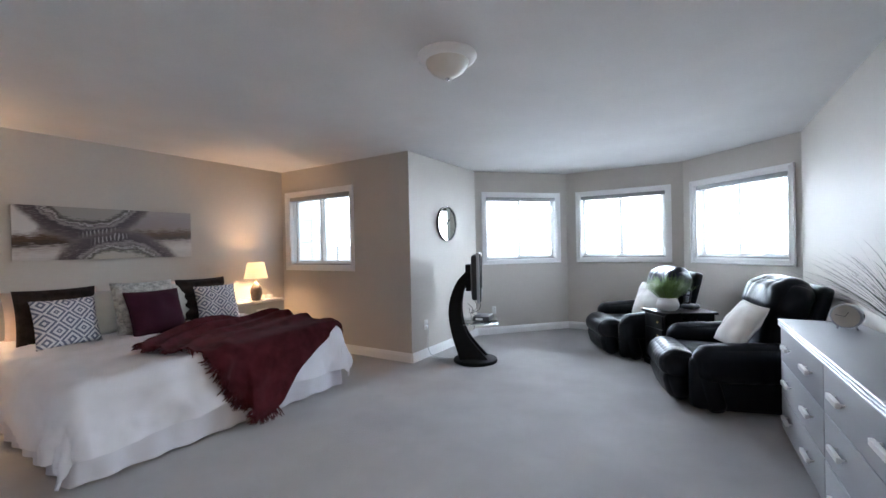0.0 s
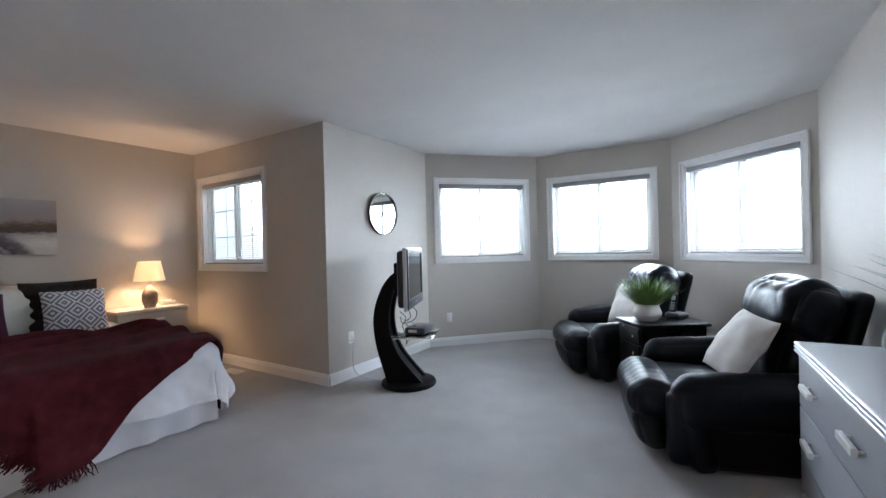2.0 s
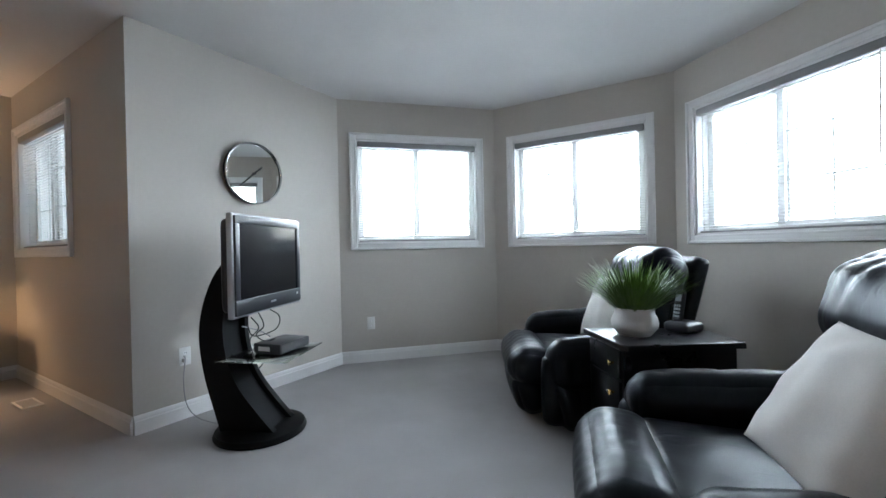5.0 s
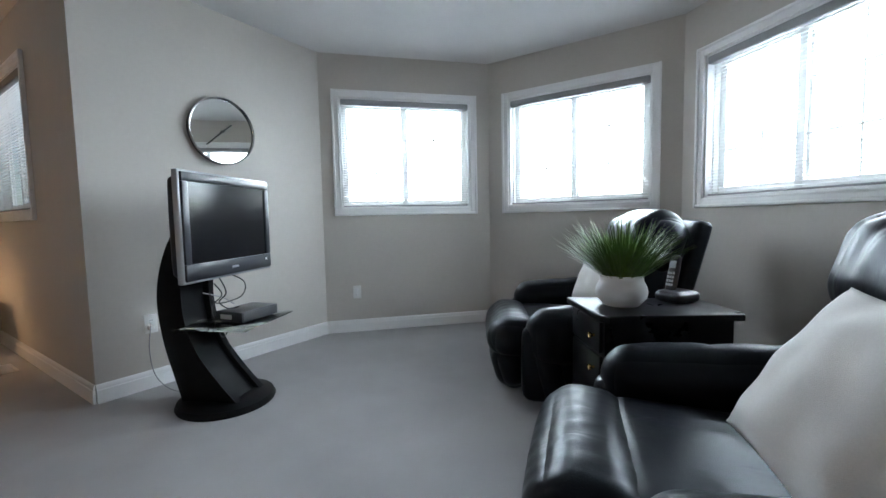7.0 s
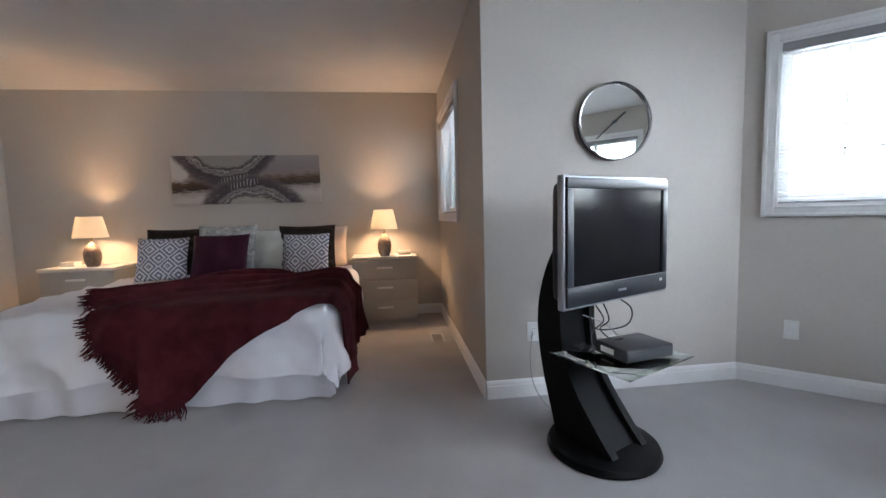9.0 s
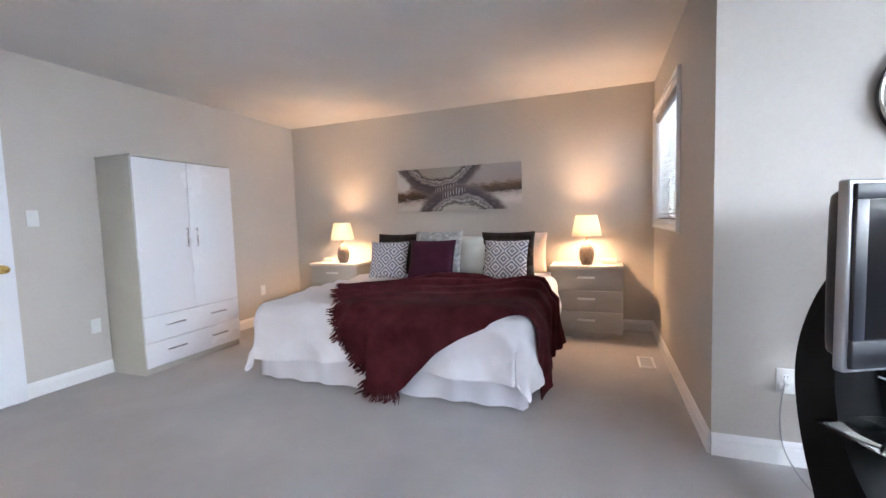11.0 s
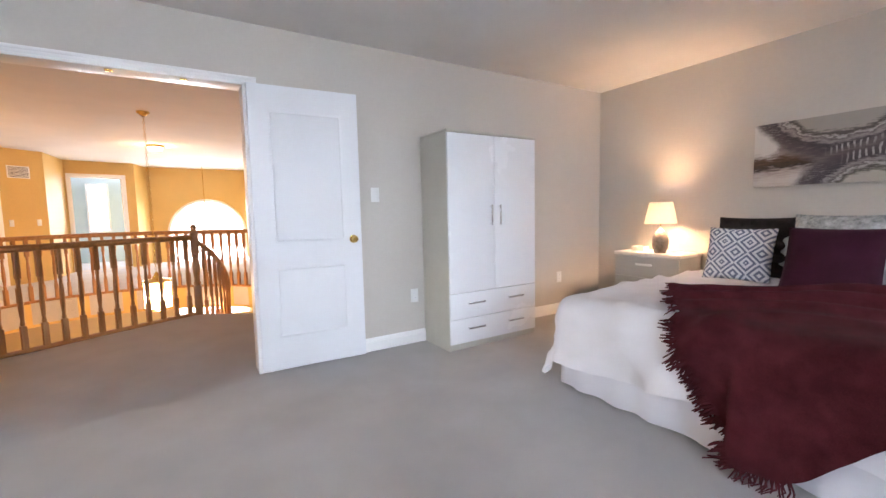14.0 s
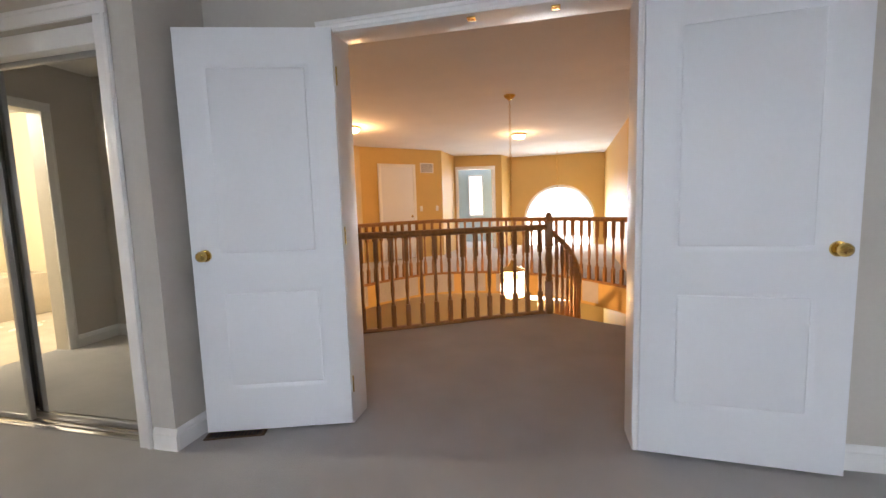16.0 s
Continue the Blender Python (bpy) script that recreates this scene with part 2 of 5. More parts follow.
# the band of umber sits higher at one end than at the other
zz = math_node(nt, "SUBTRACT", zz, math_node(nt, "MULTIPLY", sep.outputs[1], 0.10))
band = ramp(nt, zz, ((0.0, (0.50, 0.47, 0.44)), (0.16, (0.60, 0.58, 0.56)), (0.29, (0.42, 0.37, 0.35)), (0.36, (0.035, 0.022, 0.016)), (0.48, (0.10, 0.055, 0.03)), (0.58, (0.28, 0.235, 0.225)), (0.78, (0.29, 0.265, 0.265)), (1.0, (0.36, 0.33, 0.33))))
white_patch = ramp(nt, math_node(nt, "ADD", math_node(nt, "MULTIPLY", sep.outputs[1], -1.0), math_node(nt, "MULTIPLY", wob, 0.3)), ((0.70, (0, 0, 0)), (0.76, (1, 1, 1))))
white_patch = math_node(nt, "MULTIPLY", white_patch, ramp(nt, zz, ((0.50, (0, 0, 0)), (0.58, (1, 1, 1)))))
band = mix(nt, math_node(nt, "MULTIPLY", white_patch, 0.9), band, (0.66, 0.65, 0.63))


def arc(yc, zc, r0, r1, light):
    dy = math_node(nt, "SUBTRACT", sep.outputs[1], yc)
    dz = math_node(nt, "SUBTRACT", sep.outputs[2], zc)
    d = math_node(nt, "SQRT", math_node(nt, "ADD", math_node(nt, "MULTIPLY", dy, dy), math_node(nt, "MULTIPLY", dz, dz)))
    d = math_node(nt, "ADD", d, math_node(nt, "MULTIPLY", math_node(nt, "SUBTRACT", wob, 0.5), 0.13))
    f = math_node(nt, "DIVIDE", math_node(nt, "SUBTRACT", d, r0), r1 - r0)
    mask = ramp(nt, f, ((0.0, (1, 1, 1)), (0.80, (1, 1, 1)), (1.0, (0, 0, 0))))
    col = ramp(nt, math_node(nt, "ADD", f, math_node(nt, "MULTIPLY", math_node(nt, "SUBTRACT", streak, 0.5), 0.35)),
               ((0.0, light), (0.08, tuple(c * 0.30 for c in light)), (0.14, (0.07, 0.06, 0.055)), (0.22, (0.46, 0.43, 0.42)), (0.26, (0.10, 0.085, 0.085)), (0.36, (0.30, 0.27, 0.27)), (0.47, (0.045, 0.036, 0.045)), (0.72, (0.085, 0.068, 0.075)), (1.0, (0.20, 0.165, 0.16))))
    # short pale strokes along the middle of the arc
    tooth = ramp(nt, math_node(nt, "SINE", math_node(nt, "ADD", math_node(nt, "MULTIPLY", dy, 190.0), math_node(nt, "MULTIPLY", wob, 9.0))), ((0.35, (0, 0, 0)), (0.55, (1, 1, 1))))
    ring = ramp(nt, f, ((0.46, (0, 0, 0)), (0.52, (1, 1, 1)), (0.70, (1, 1, 1)), (0.76, (0, 0, 0))))
    near = ramp(nt, math_node(nt, "ABSOLUTE", math_node(nt, "SUBTRACT", sep.outputs[1], -0.05 + 0.35 * yc)), ((0.10, (1, 1, 1)), (0.17, (0, 0, 0))))
    col = mix(nt, math_node(nt, "MULTIPLY", math_node(nt, "MULTIPLY", tooth, ring), math_node(nt, "MULTIPLY", near, 0.55)), col, (0.62, 0.60, 0.60))
    return mask, col


for args in ((-0.21, 0.50, 0.37, 0.60, (0.34, 0.32, 0.29)), (0.05, -0.56, 0.38, 0.63, (0.47, 0.44, 0.38))):
    mask, col = arc(*args)
    patchy = ramp(nt, noise_node(nt, mp.outputs[0], 9, 5, 0.7), ((0.30, (0.55, 0.55, 0.55)), (0.48, (1, 1, 1))))
    band = mix(nt, math_node(nt, "MULTIPLY", mask, patchy), band, col)
nt.links.new(band, bs.inputs["Base Color"])
bs.inputs["Roughness"].default_value = 0.55
bump(nt, bs, math_node(nt, "ADD", wob, streak), 0.5, 0.004)
M["canvas"] = m

# ---------------------------------------------------------------- shaping helpers


def finish(bm, sharp=38):
    bmesh.ops.recalc_face_normals(bm, faces=bm.faces)
    lim = radians(sharp)
    for f in bm.faces:
        f.smooth = True
    for e in bm.edges:
        e.smooth = len(e.link_faces) == 2 and e.calc_face_angle(0) < lim
    return bm


def mesh_of(name, bm, material, sharp=38, clean=True):
    if clean:
        finish(bm, sharp)
    me = bpy.data.meshes.new(name)
    bm.to_mesh(me)
    bm.free()
    me.materials.append(material)
    return me


def part(name, bm, material, parent, label="", at=None, sharp=38, clean=True):
    """One mesh object under a thing or a part."""
    ob = new(name, mesh_of(name, bm, material, sharp, clean))
    ob.parent = parent
    if at is not None:
        ob.matrix_basis = at
    return tagged(ob, label)


def again(ob, at, name=None):
    """A piece like ob, sharing its mesh, under the same parent."""
    o = new(name or ob.name.split(".")[0], ob.data)
    o.parent, o.matrix_basis = ob.parent, at
    if "label" in ob:
        o["label"] = ob["label"]
    return o


def thing(name, label, category, m=None, group="", kind=""):
    ob = new(name)
    ob.empty_display_size = 0.1
    if m is not None:
        ob.matrix_basis = m
    return tagged(ob, label, category, group, kind)


def solid(name, bm, material, label, category, m=None, group="", kind="", sharp=38, clean=True):
    ob = new(name, mesh_of(name, bm, material, sharp, clean))
    if m is not None:
        ob.matrix_basis = m
    return tagged(ob, label, category, group, kind)


def box(x0, x1, y0, y1, z0, z1, bevel=0.0, bm=None, seg=2):
    b = bmesh.new()
    v = bmesh.ops.create_cube(b, size=1)["verts"]
    for p in v:
        p.co = Vector(((x0 + x1) / 2 + p.co.x * (x1 - x0), (y0 + y1) / 2 + p.co.y * (y1 - y0), (z0 + z1) / 2 + p.co.z * (z1 - z0)))
    if bevel:
        bmesh.ops.bevel(b, geom=b.edges[:], offset=bevel, segments=seg, profile=0.5, affect="EDGES")
    return merge(bm, b) if bm else b


def merge(bm, b, m=None):
    me = bpy.data.meshes.new("tmp")
    b.to_mesh(me)
    b.free()
    if m is not None:
        me.transform(m)
    bm.from_mesh(me)
    bpy.data.meshes.remove(me)
    return bm


def prism(points, z0, z1, bevel=0.0):
    b = bmesh.new()
    lo = [b.verts.new((x, y, z0)) for x, y in points]
    hi = [b.verts.new((x, y, z1)) for x, y in points]
    n = len(points)
    for i in range(n):
        b.faces.new((lo[i], lo[(i + 1) % n], hi[(i + 1) % n], hi[i]))
    b.faces.new(lo[::-1])
    top = b.faces.new(hi)
    if bevel:
        bmesh.ops.bevel(b, geom=list(top.edges), offset=bevel, segments=3, profile=0.5, affect="EDGES")
    return b


def lathe(profile, seg=32, cap=True):
    b = bmesh.new()
    rings = []
    for r, z in profile:
        if r < 1e-5:
            rings.append([b.verts.new((0, 0, z))])
        else:
            rings.append([b.verts.new((r * math.cos(a), r * math.sin(a), z)) for a in (2 * math.pi * k / seg for k in range(seg))])
    for a, c in zip(rings, rings[1:]):
        for k in range(seg):
            j = (k + 1) % seg
            if len(a) == 1 and len(c) > 1:
                b.faces.new((a[0], c[k], c[j]))
            elif len(c) == 1 and len(a) > 1:
                b.faces.new((a[k], a[j], c[0]))
            elif len(a) > 1:
                b.faces.new((a[k], a[j], c[j], c[k]))
    if cap:
        for r in (rings[0], rings[-1]):
            if len(r) > 1:
                b.faces.new(r)
    return b


def sweep(points, radius, seg=8, bm=None):
    """A round tube along points; radius may be a list."""
    b = bmesh.new()
    pts = [Vector(p) for p in points]
    rings = []
    up = Vector((0.13, 0.21, 0.97)).normalized()
    for i, p in enumerate(pts):
        t = (pts[min(i + 1, len(pts) - 1)] - pts[max(i - 1, 0)]).normalized()
        s = t.cross(up)
        s = s.normalized() if s.length > 1e-4 else Vector((1, 0, 0))
        w = s.cross(t)
        r = radius[i] if isinstance(radius, (list, tuple)) else radius
        rings.append([b.verts.new(p + r * (math.cos(a) * s + math.sin(a) * w)) for a in (2 * math.pi * k / seg for k in range(seg))])
    for a, c in zip(rings, rings[1:]):
        for k in range(seg):
            j = (k + 1) % seg
            b.faces.new((a[k], a[j], c[j], c[k]))
    b.faces.new(rings[0][::-1])
    b.faces.new(rings[-1])
    return merge(bm, b) if bm else b


def smooth_path(points, n=8):
    """A curve through points (Catmull-Rom)."""
    p = [Vector(q) for q in points]
    p = [2 * p[0] - p[1], *p, 2 * p[-1] - p[-2]]
    out = []
    for i in range(1, len(p) - 2):
        for k in range(n):
            t = k / n
            a, b, c, d = p[i - 1], p[i], p[i + 1], p[i + 2]
            out.append(0.5 * (2 * b + (c - a) * t + (2 * a - 5 * b + 4 * c - d) * t * t + (3 * b - a - 3 * c + d) * t**3))
    out.append(p[-2])
    return out


def puff(sx, sy, sz, r=0.06, n=12, bulge=0.02, wrinkle=0.0, wscale=6.0, seed=0, pleat=None):
    """A stuffed block with rounded edges, swelling faces and creases, centred on its origin."""
    b = bmesh.new()
    half = Vector((sx / 2, sy / 2, sz / 2))
    r = min(r, *(h * 0.98 for h in half))
    for axis in range(3):
        for sgn in (-1, 1):
            g = []
            for i in range(n + 1):
                row = []
                for j in range(n + 1):
                    u, v = -1 + 2 * i / n, -1 + 2 * j / n
                    u, v = math.sin(u * math.pi / 2 * 0.98) / math.sin(math.pi / 2 * 0.98), math.sin(v * math.pi / 2 * 0.98) / math.sin(math.pi / 2 * 0.98)
                    q = [0, 0, 0]
                    q[axis], q[(axis + 1) % 3], q[(axis + 2) % 3] = sgn, u * sgn, v
                    row.append(b.verts.new(q))
                g.append(row)
            for i in range(n):
                for j in range(n):
                    b.faces.new((g[i][j], g[i + 1][j], g[i + 1][j + 1], g[i][j + 1]))
    bmesh.ops.remove_doubles(b, verts=b.verts, dist=1e-5)
    off = Vector((seed * 7.3, seed * 3.1, seed * 1.7))
    for v in b.verts:
        c = v.co.copy()
        p = Vector([c[k] * half[k] for k in range(3)])
        core = Vector([max(-(half[k] - r), min(half[k] - r, p[k])) for k in range(3)])
        d = p - core
        q = core + (d.normalized() * r if d.length > 1e-6 else d)
        m = max(range(3), key=lambda k: abs(c[k]))
        o = [k for k in range(3) if k != m]
        s = (1 - c[o[0]] ** 2) * (1 - c[o[1]] ** 2)
        q[m] += math.copysign(bulge * s, c[m])
        if wrinkle:
            q += Vector([wrinkle * noise.noise(q * wscale + off + Vector((k * 9.1, 0, 0))) for k in range(3)])
        if pleat:
            axis_p, amp, freq = pleat
            # gathers: narrow valleys that wander, fade out and come back
            patch = max(0.0, min(1.0, 0.55 + 1.6 * noise.noise(q * 4.5 + off * 1.3)))
            w = amp * patch * (2 * abs(math.sin(q[axis_p] * freq / 2 + 2.2 * noise.noise(q * 5 + off))) ** 0.6 - 1.2)
            nn = Vector([0 if k == axis_p else q[k] for k in range(3)])
            if nn.length > 1e-5:
                q += nn.normalized() * w
        v.co = q
    return b


def cushion(w, h, d, n=18, pinch=0.07, seed=0, crease=0.012):
    """A stuffed square cushion, w along x, h along z, thickness d along y, pointed corners."""
    b = bmesh.new()
    off = Vector((seed * 5.7, seed * 2.3, seed))
    sides = []
    for sgn in (-1, 1):
        g = []
        for i in range(n + 1):
            row = []
            for j in range(n + 1):
                u, v = -1 + 2 * i / n, -1 + 2 * j / n
                e = max(0.0, 1 - abs(u) ** 2.4) ** 0.55 * max(0.0, 1 - abs(v) ** 2.4) ** 0.55
                x = u * w / 2 * (1 - pinch * (1 - v * v))
                z = v * h / 2 * (1 - pinch * (1 - u * u))
                q = Vector((x, sgn * d / 2 * e, z))
                q.y += crease * e * noise.noise(q * 9 + off) * 2
                row.append(b.verts.new(q))
            g.append(row)
        for i in range(n):
            for j in range(n):
                f = (g[i][j], g[i + 1][j], g[i + 1][j + 1], g[i][j + 1])
                b.faces.new(f if sgn < 0 else f[::-1])
    bmesh.ops.remove_doubles(b, verts=b.verts, dist=1e-4)
    return b


def strip_bar(w, r, along="x", legs=0.022):
    """A bow handle: a bar on two short posts, standing out along -y."""
    b = box(-w / 2, w / 2, -legs - r, -legs + r * 0.4, -r, r, min(r, 0.004) * 0.8)
    for s in (-1, 1):
        box(s * (w / 2 - 0.012) - 0.004, s * (w / 2 - 0.012) + 0.004, -legs, 0.0, -0.004, 0.004, 0.001, b)
    if along == "z":
        bmesh.ops.rotate(b, verts=b.verts, cent=(0, 0, 0), matrix=Matrix.Rotation(radians(90), 3, "Y"))
    return b

# ---------------------------------------------------------------- the shell of the bedroom
H, T = 2.44, 0.14
ROOM = [(-4.765, -0.375), (1.11, -0.375), (1.11, 0.035), (3.40, 0.035), (3.40, 1.38), (1.22, 1.38), (1.22, 5.70),
        (0.13, 6.735), (-1.473, 6.735), (-2.515, 5.60), (-2.50, 3.945), (-4.765, 3.945)]


def offset_ring(pts, t):
    """The corners pushed outward by t, with mitred corners (pts run anticlockwise)."""
    out, n = [], len(pts)
    for i in range(n):
        p, a, b = Vector(pts[i]), Vector(pts[i - 1]), Vector(pts[(i + 1) % n])
        d0, d1 = (p - a).normalized(), (b - p).normalized()
        n0, n1 = Vector((d0.y, -d0.x)), Vector((d1.y, -d1.x))
        k = (n0 + n1)
        out.append(p + k * (t / max(0.35, (1 + n0.dot(n1)))))
    return out


def wall(name, p0, p1, q0, q1, z0, z1, holes, material, label=""):
    """A wall from p0 to p1 (inner face) whose outer face runs from q0 to q1, with openings (s0, s1, z0, z1)."""
    p0, p1, q0, q1 = Vector(p0), Vector(p1), Vector(q0), Vector(q1)
    L = (p1 - p0).length
    d = (p1 - p0) / L
    out = Vector((d.y, -d.x))
    t = (q0 - p0).dot(out)
    ss = sorted({0.0, L, *(h[0] for h in holes), *(h[1] for h in holes)})
    zs = sorted({z0, z1, *(h[2] for h in holes), *(h[3] for h in holes)})
    b = bmesh.new()
    grid = {}

    def vert(i, j, side):
        if (i, j, side) not in grid:
            if side == 0:
                p = p0 + d * ss[i]
            else:
                p = q0 if i == 0 else q1 if i == len(ss) - 1 else p0 + d * ss[i] + out * t
            grid[i, j, side] = b.verts.new((p.x, p.y, zs[j]))
        return grid[i, j, side]

    def filled(i, j):
        if not (0 <= i < len(ss) - 1 and 0 <= j < len(zs) - 1):
            return False
        s, z = (ss[i] + ss[i + 1]) / 2, (zs[j] + zs[j + 1]) / 2
        return not any(h[0] < s < h[1] and h[2] < z < h[3] for h in holes)

    for i in range(len(ss) - 1):
        for j in range(len(zs) - 1):
            if not filled(i, j):
                continue
            for side in (0, 1):
                b.faces.new([vert(i, j, side), vert(i + 1, j, side), vert(i + 1, j + 1, side), vert(i, j + 1, side)])
            for (di, dj), (c0, c1) in (((-1, 0), ((i, j), (i, j + 1))), ((1, 0), ((i + 1, j), (i + 1, j + 1))), ((0, -1), ((i, j), (i + 1, j))), ((0, 1), ((i, j + 1), (i + 1, j + 1)))):
                if not filled(i + di, j + dj):
                    b.faces.new([vert(*c0, 0), vert(*c1, 0), vert(*c1, 1), vert(*c0, 1)])
    ob = new(name, mesh_of(name, b, material, 10))
    return tagged(ob, label, "wall", kind="structure")


# openings, as distances along each wall
WIN_W, WIN_H0, WIN_H1, TRIM = 1.315, 1.045, 2.138, 0.064
mid = {6: ((0.177, 6.601), (1.143, 5.702)), 7: ((-0.013, 6.735), (-1.332, 6.735)), 8: ((-1.553, 6.632), (-2.473, 5.703)), 10: ((-3.362, 3.945), (-4.674, 3.945))}
OUT = offset_ring(ROOM, T)
NAMES = ["wall_south", "wall_return", "wall_closet", "wall_bath", "wall_nook", "wall_east", "wall_bay_east", "wall_bay_north", "wall_bay_west", "wall_clock", "wall_north", "wall_head"]
DOOR_X0, DOOR_X1, DOOR_H = -1.06, 0.37, 2.04
CL0, CL1, CLH = 1.32, 3.22, 2.06
centres = {}
for i, name in enumerate(NAMES):
    p0, p1 = Vector(ROOM[i]), Vector(ROOM[(i + 1) % len(ROOM)])
    holes = []
    if i == 0:
        holes = [(DOOR_X0 - p0.x, DOOR_X1 - p0.x, 0, DOOR_H)]
    elif i == 2:
        holes = [(CL0 - p0.x, CL1 - p0.x, 0, CLH)]
    elif i == 3:
        holes = [(0.115, 0.895, 0, 2.04)]
    elif i in mid:
        a, b2 = mid[i]
        c = Vector(((a[0] + b2[0]) / 2, (a[1] + b2[1]) / 2))
        d = (p1 - p0).normalized()
        s = (c - p0).dot(d)
        centres[i] = (p0 + d * s, d)
        h = WIN_W / 2 - TRIM
        holes = [(s - h, s + h, WIN_H0 + TRIM, WIN_H1 - TRIM)]
    wall(name, p0, p1, OUT[i], OUT[(i + 1) % len(ROOM)], 0, H, holes, M["wall"], "greige painted plaster wall")

# floor and ceiling
tagged(new("floor", mesh_of("floor", prism([tuple(p) for p in OUT], -0.30, 0.0), M["carpet"], 10)), "grey cut-pile carpet", "floor", kind="structure")
tagged(new("ceiling", mesh_of("ceiling", prism([tuple(p) for p in OUT], H, H + 0.12), M["ceiling"], 10)), "white stippled ceiling", "ceiling", kind="structure")


def baseboard(p0, p1, inset0=0.0, inset1=0.0):
    """A moulded skirting along an inner wall line, room on its left."""
    p0, p1 = Vector(p0), Vector(p1)
    d = (p1 - p0).normalized()
    n = Vector((-d.y, d.x))
    a, c = p0 + d * inset0, p1 - d * inset1
    prof = [(0.002, 0.0), (0.016, 0.0), (0.016, 0.075), (0.012, 0.082), (0.012, 0.092), (0.006, 0.105), (0.002, 0.11)]
    b = bmesh.new()
    rows = [[b.verts.new((*(e + n * o), z)) for o, z in prof] for e in (a, c)]
    k = len(prof)
    for j in range(k):
        b.faces.new((rows[0][j], rows[1][j], rows[1][(j + 1) % k], rows[0][(j + 1) % k]))
    b.faces.new(rows[0][::-1])
    b.faces.new(rows[1])
    tagged(new("baseboard", mesh_of("baseboard", b, M["trim"], 25)), "white moulded baseboard", "baseboard", kind="structure")


for i in range(len(ROOM)):
    a, c = ROOM[i], ROOM[(i + 1) % len(ROOM)]
    if i == 0:
        baseboard(a, (DOOR_X0 - 0.075, a[1]))
        baseboard((DOOR_X1 + 0.075, a[1]), c, 0, 0.016)
    elif i == 1:
        baseboard(a, c)
    elif i == 2:
        baseboard((a[0] - 0.016, a[1]), (CL0 - 0.085, a[1]))
    elif i == 3:
        baseboard((a[0], a[1] + 0.975), c)
    else:
        baseboard(a, c)


def casing(name, p0, d, n, s0, s1, ztop, w=0.075, label="white moulded casing", t=0.018, head=None):
    """Three boards round an opening that reaches the floor."""
    ob = thing(name, label, "trim", kind="structure")
    p0, d, n = Vector(p0), Vector(d).normalized(), Vector(n).normalized()
    m = Matrix(((d.x, n.x, 0, p0.x), (d.y, n.y, 0, p0.y), (0, 0, 1, 0), (0, 0, 0, 1)))
    for x0, x1, z0, z1 in ((s0 - w, s0, 0, ztop), (s1, s1 + w, 0, ztop), (s0 - w, s1 + w, ztop, ztop + (head or w))):
        b = box(x0, x1, 0.002, t, z0, z1, 0.004)
        if x1 - x0 < z1 - z0:
            e = x0 + 0.012 if x0 < s0 else x1 - 0.012
            box(e - 0.010, e + 0.010, 0.010, t + 0.006, z0, z1, 0.003, b)
        else:
            box(x0, x1, 0.010, t + 0.006, z1 - 0.022, z1 - 0.002, 0.003, b)
        ob2 = part("board", b, M["trim"], ob)
        ob2.matrix_basis = m
    return ob


casing("trim_door", (0, -0.375), (1, 0), (0, 1), DOOR_X0, DOOR_X1, DOOR_H, head=0.042)
casing("trim_closet", (0, 0.035), (1, 0), (0, 1), CL0, CL1, CLH, 0.075)
casing("trim_bath_door", (3.40, 0), (0, 1), (-1, 0), 0.15, 0.93, 2.04)
# jamb linings of the bedroom door
jamb = thing("door_jamb", "white painted door jamb", "trim", kind="structure")
for x0, x1, z0, z1 in ((DOOR_X0 - 0.001, DOOR_X0 + 0.018, 0, DOOR_H), (DOOR_X1 - 0.018, DOOR_X1 + 0.001, 0, DOOR_H), (DOOR_X0, DOOR_X1, DOOR_H - 0.018, DOOR_H + 0.001)):
    part("board", box(x0, x1, -0.53, -0.358, z0, z1, 0.002), M["trim"], jamb)
for x in (DOOR_X0 + 0.35, DOOR_X1 - 0.70):
    part("roller_catch", box(x - 0.02, x + 0.02, -0.43, -0.39, DOOR_H - 0.026, DOOR_H - 0.016, 0.002), M["brass"], jamb, "small brass catch")

# ---------------------------------------------------------------- windows
ZC = (WIN_H0 + WIN_H1) / 2
GL = WIN_W / 2 - TRIM
GZ0, GZ1 = WIN_H0 + TRIM, WIN_H1 - TRIM
slat_mesh = None


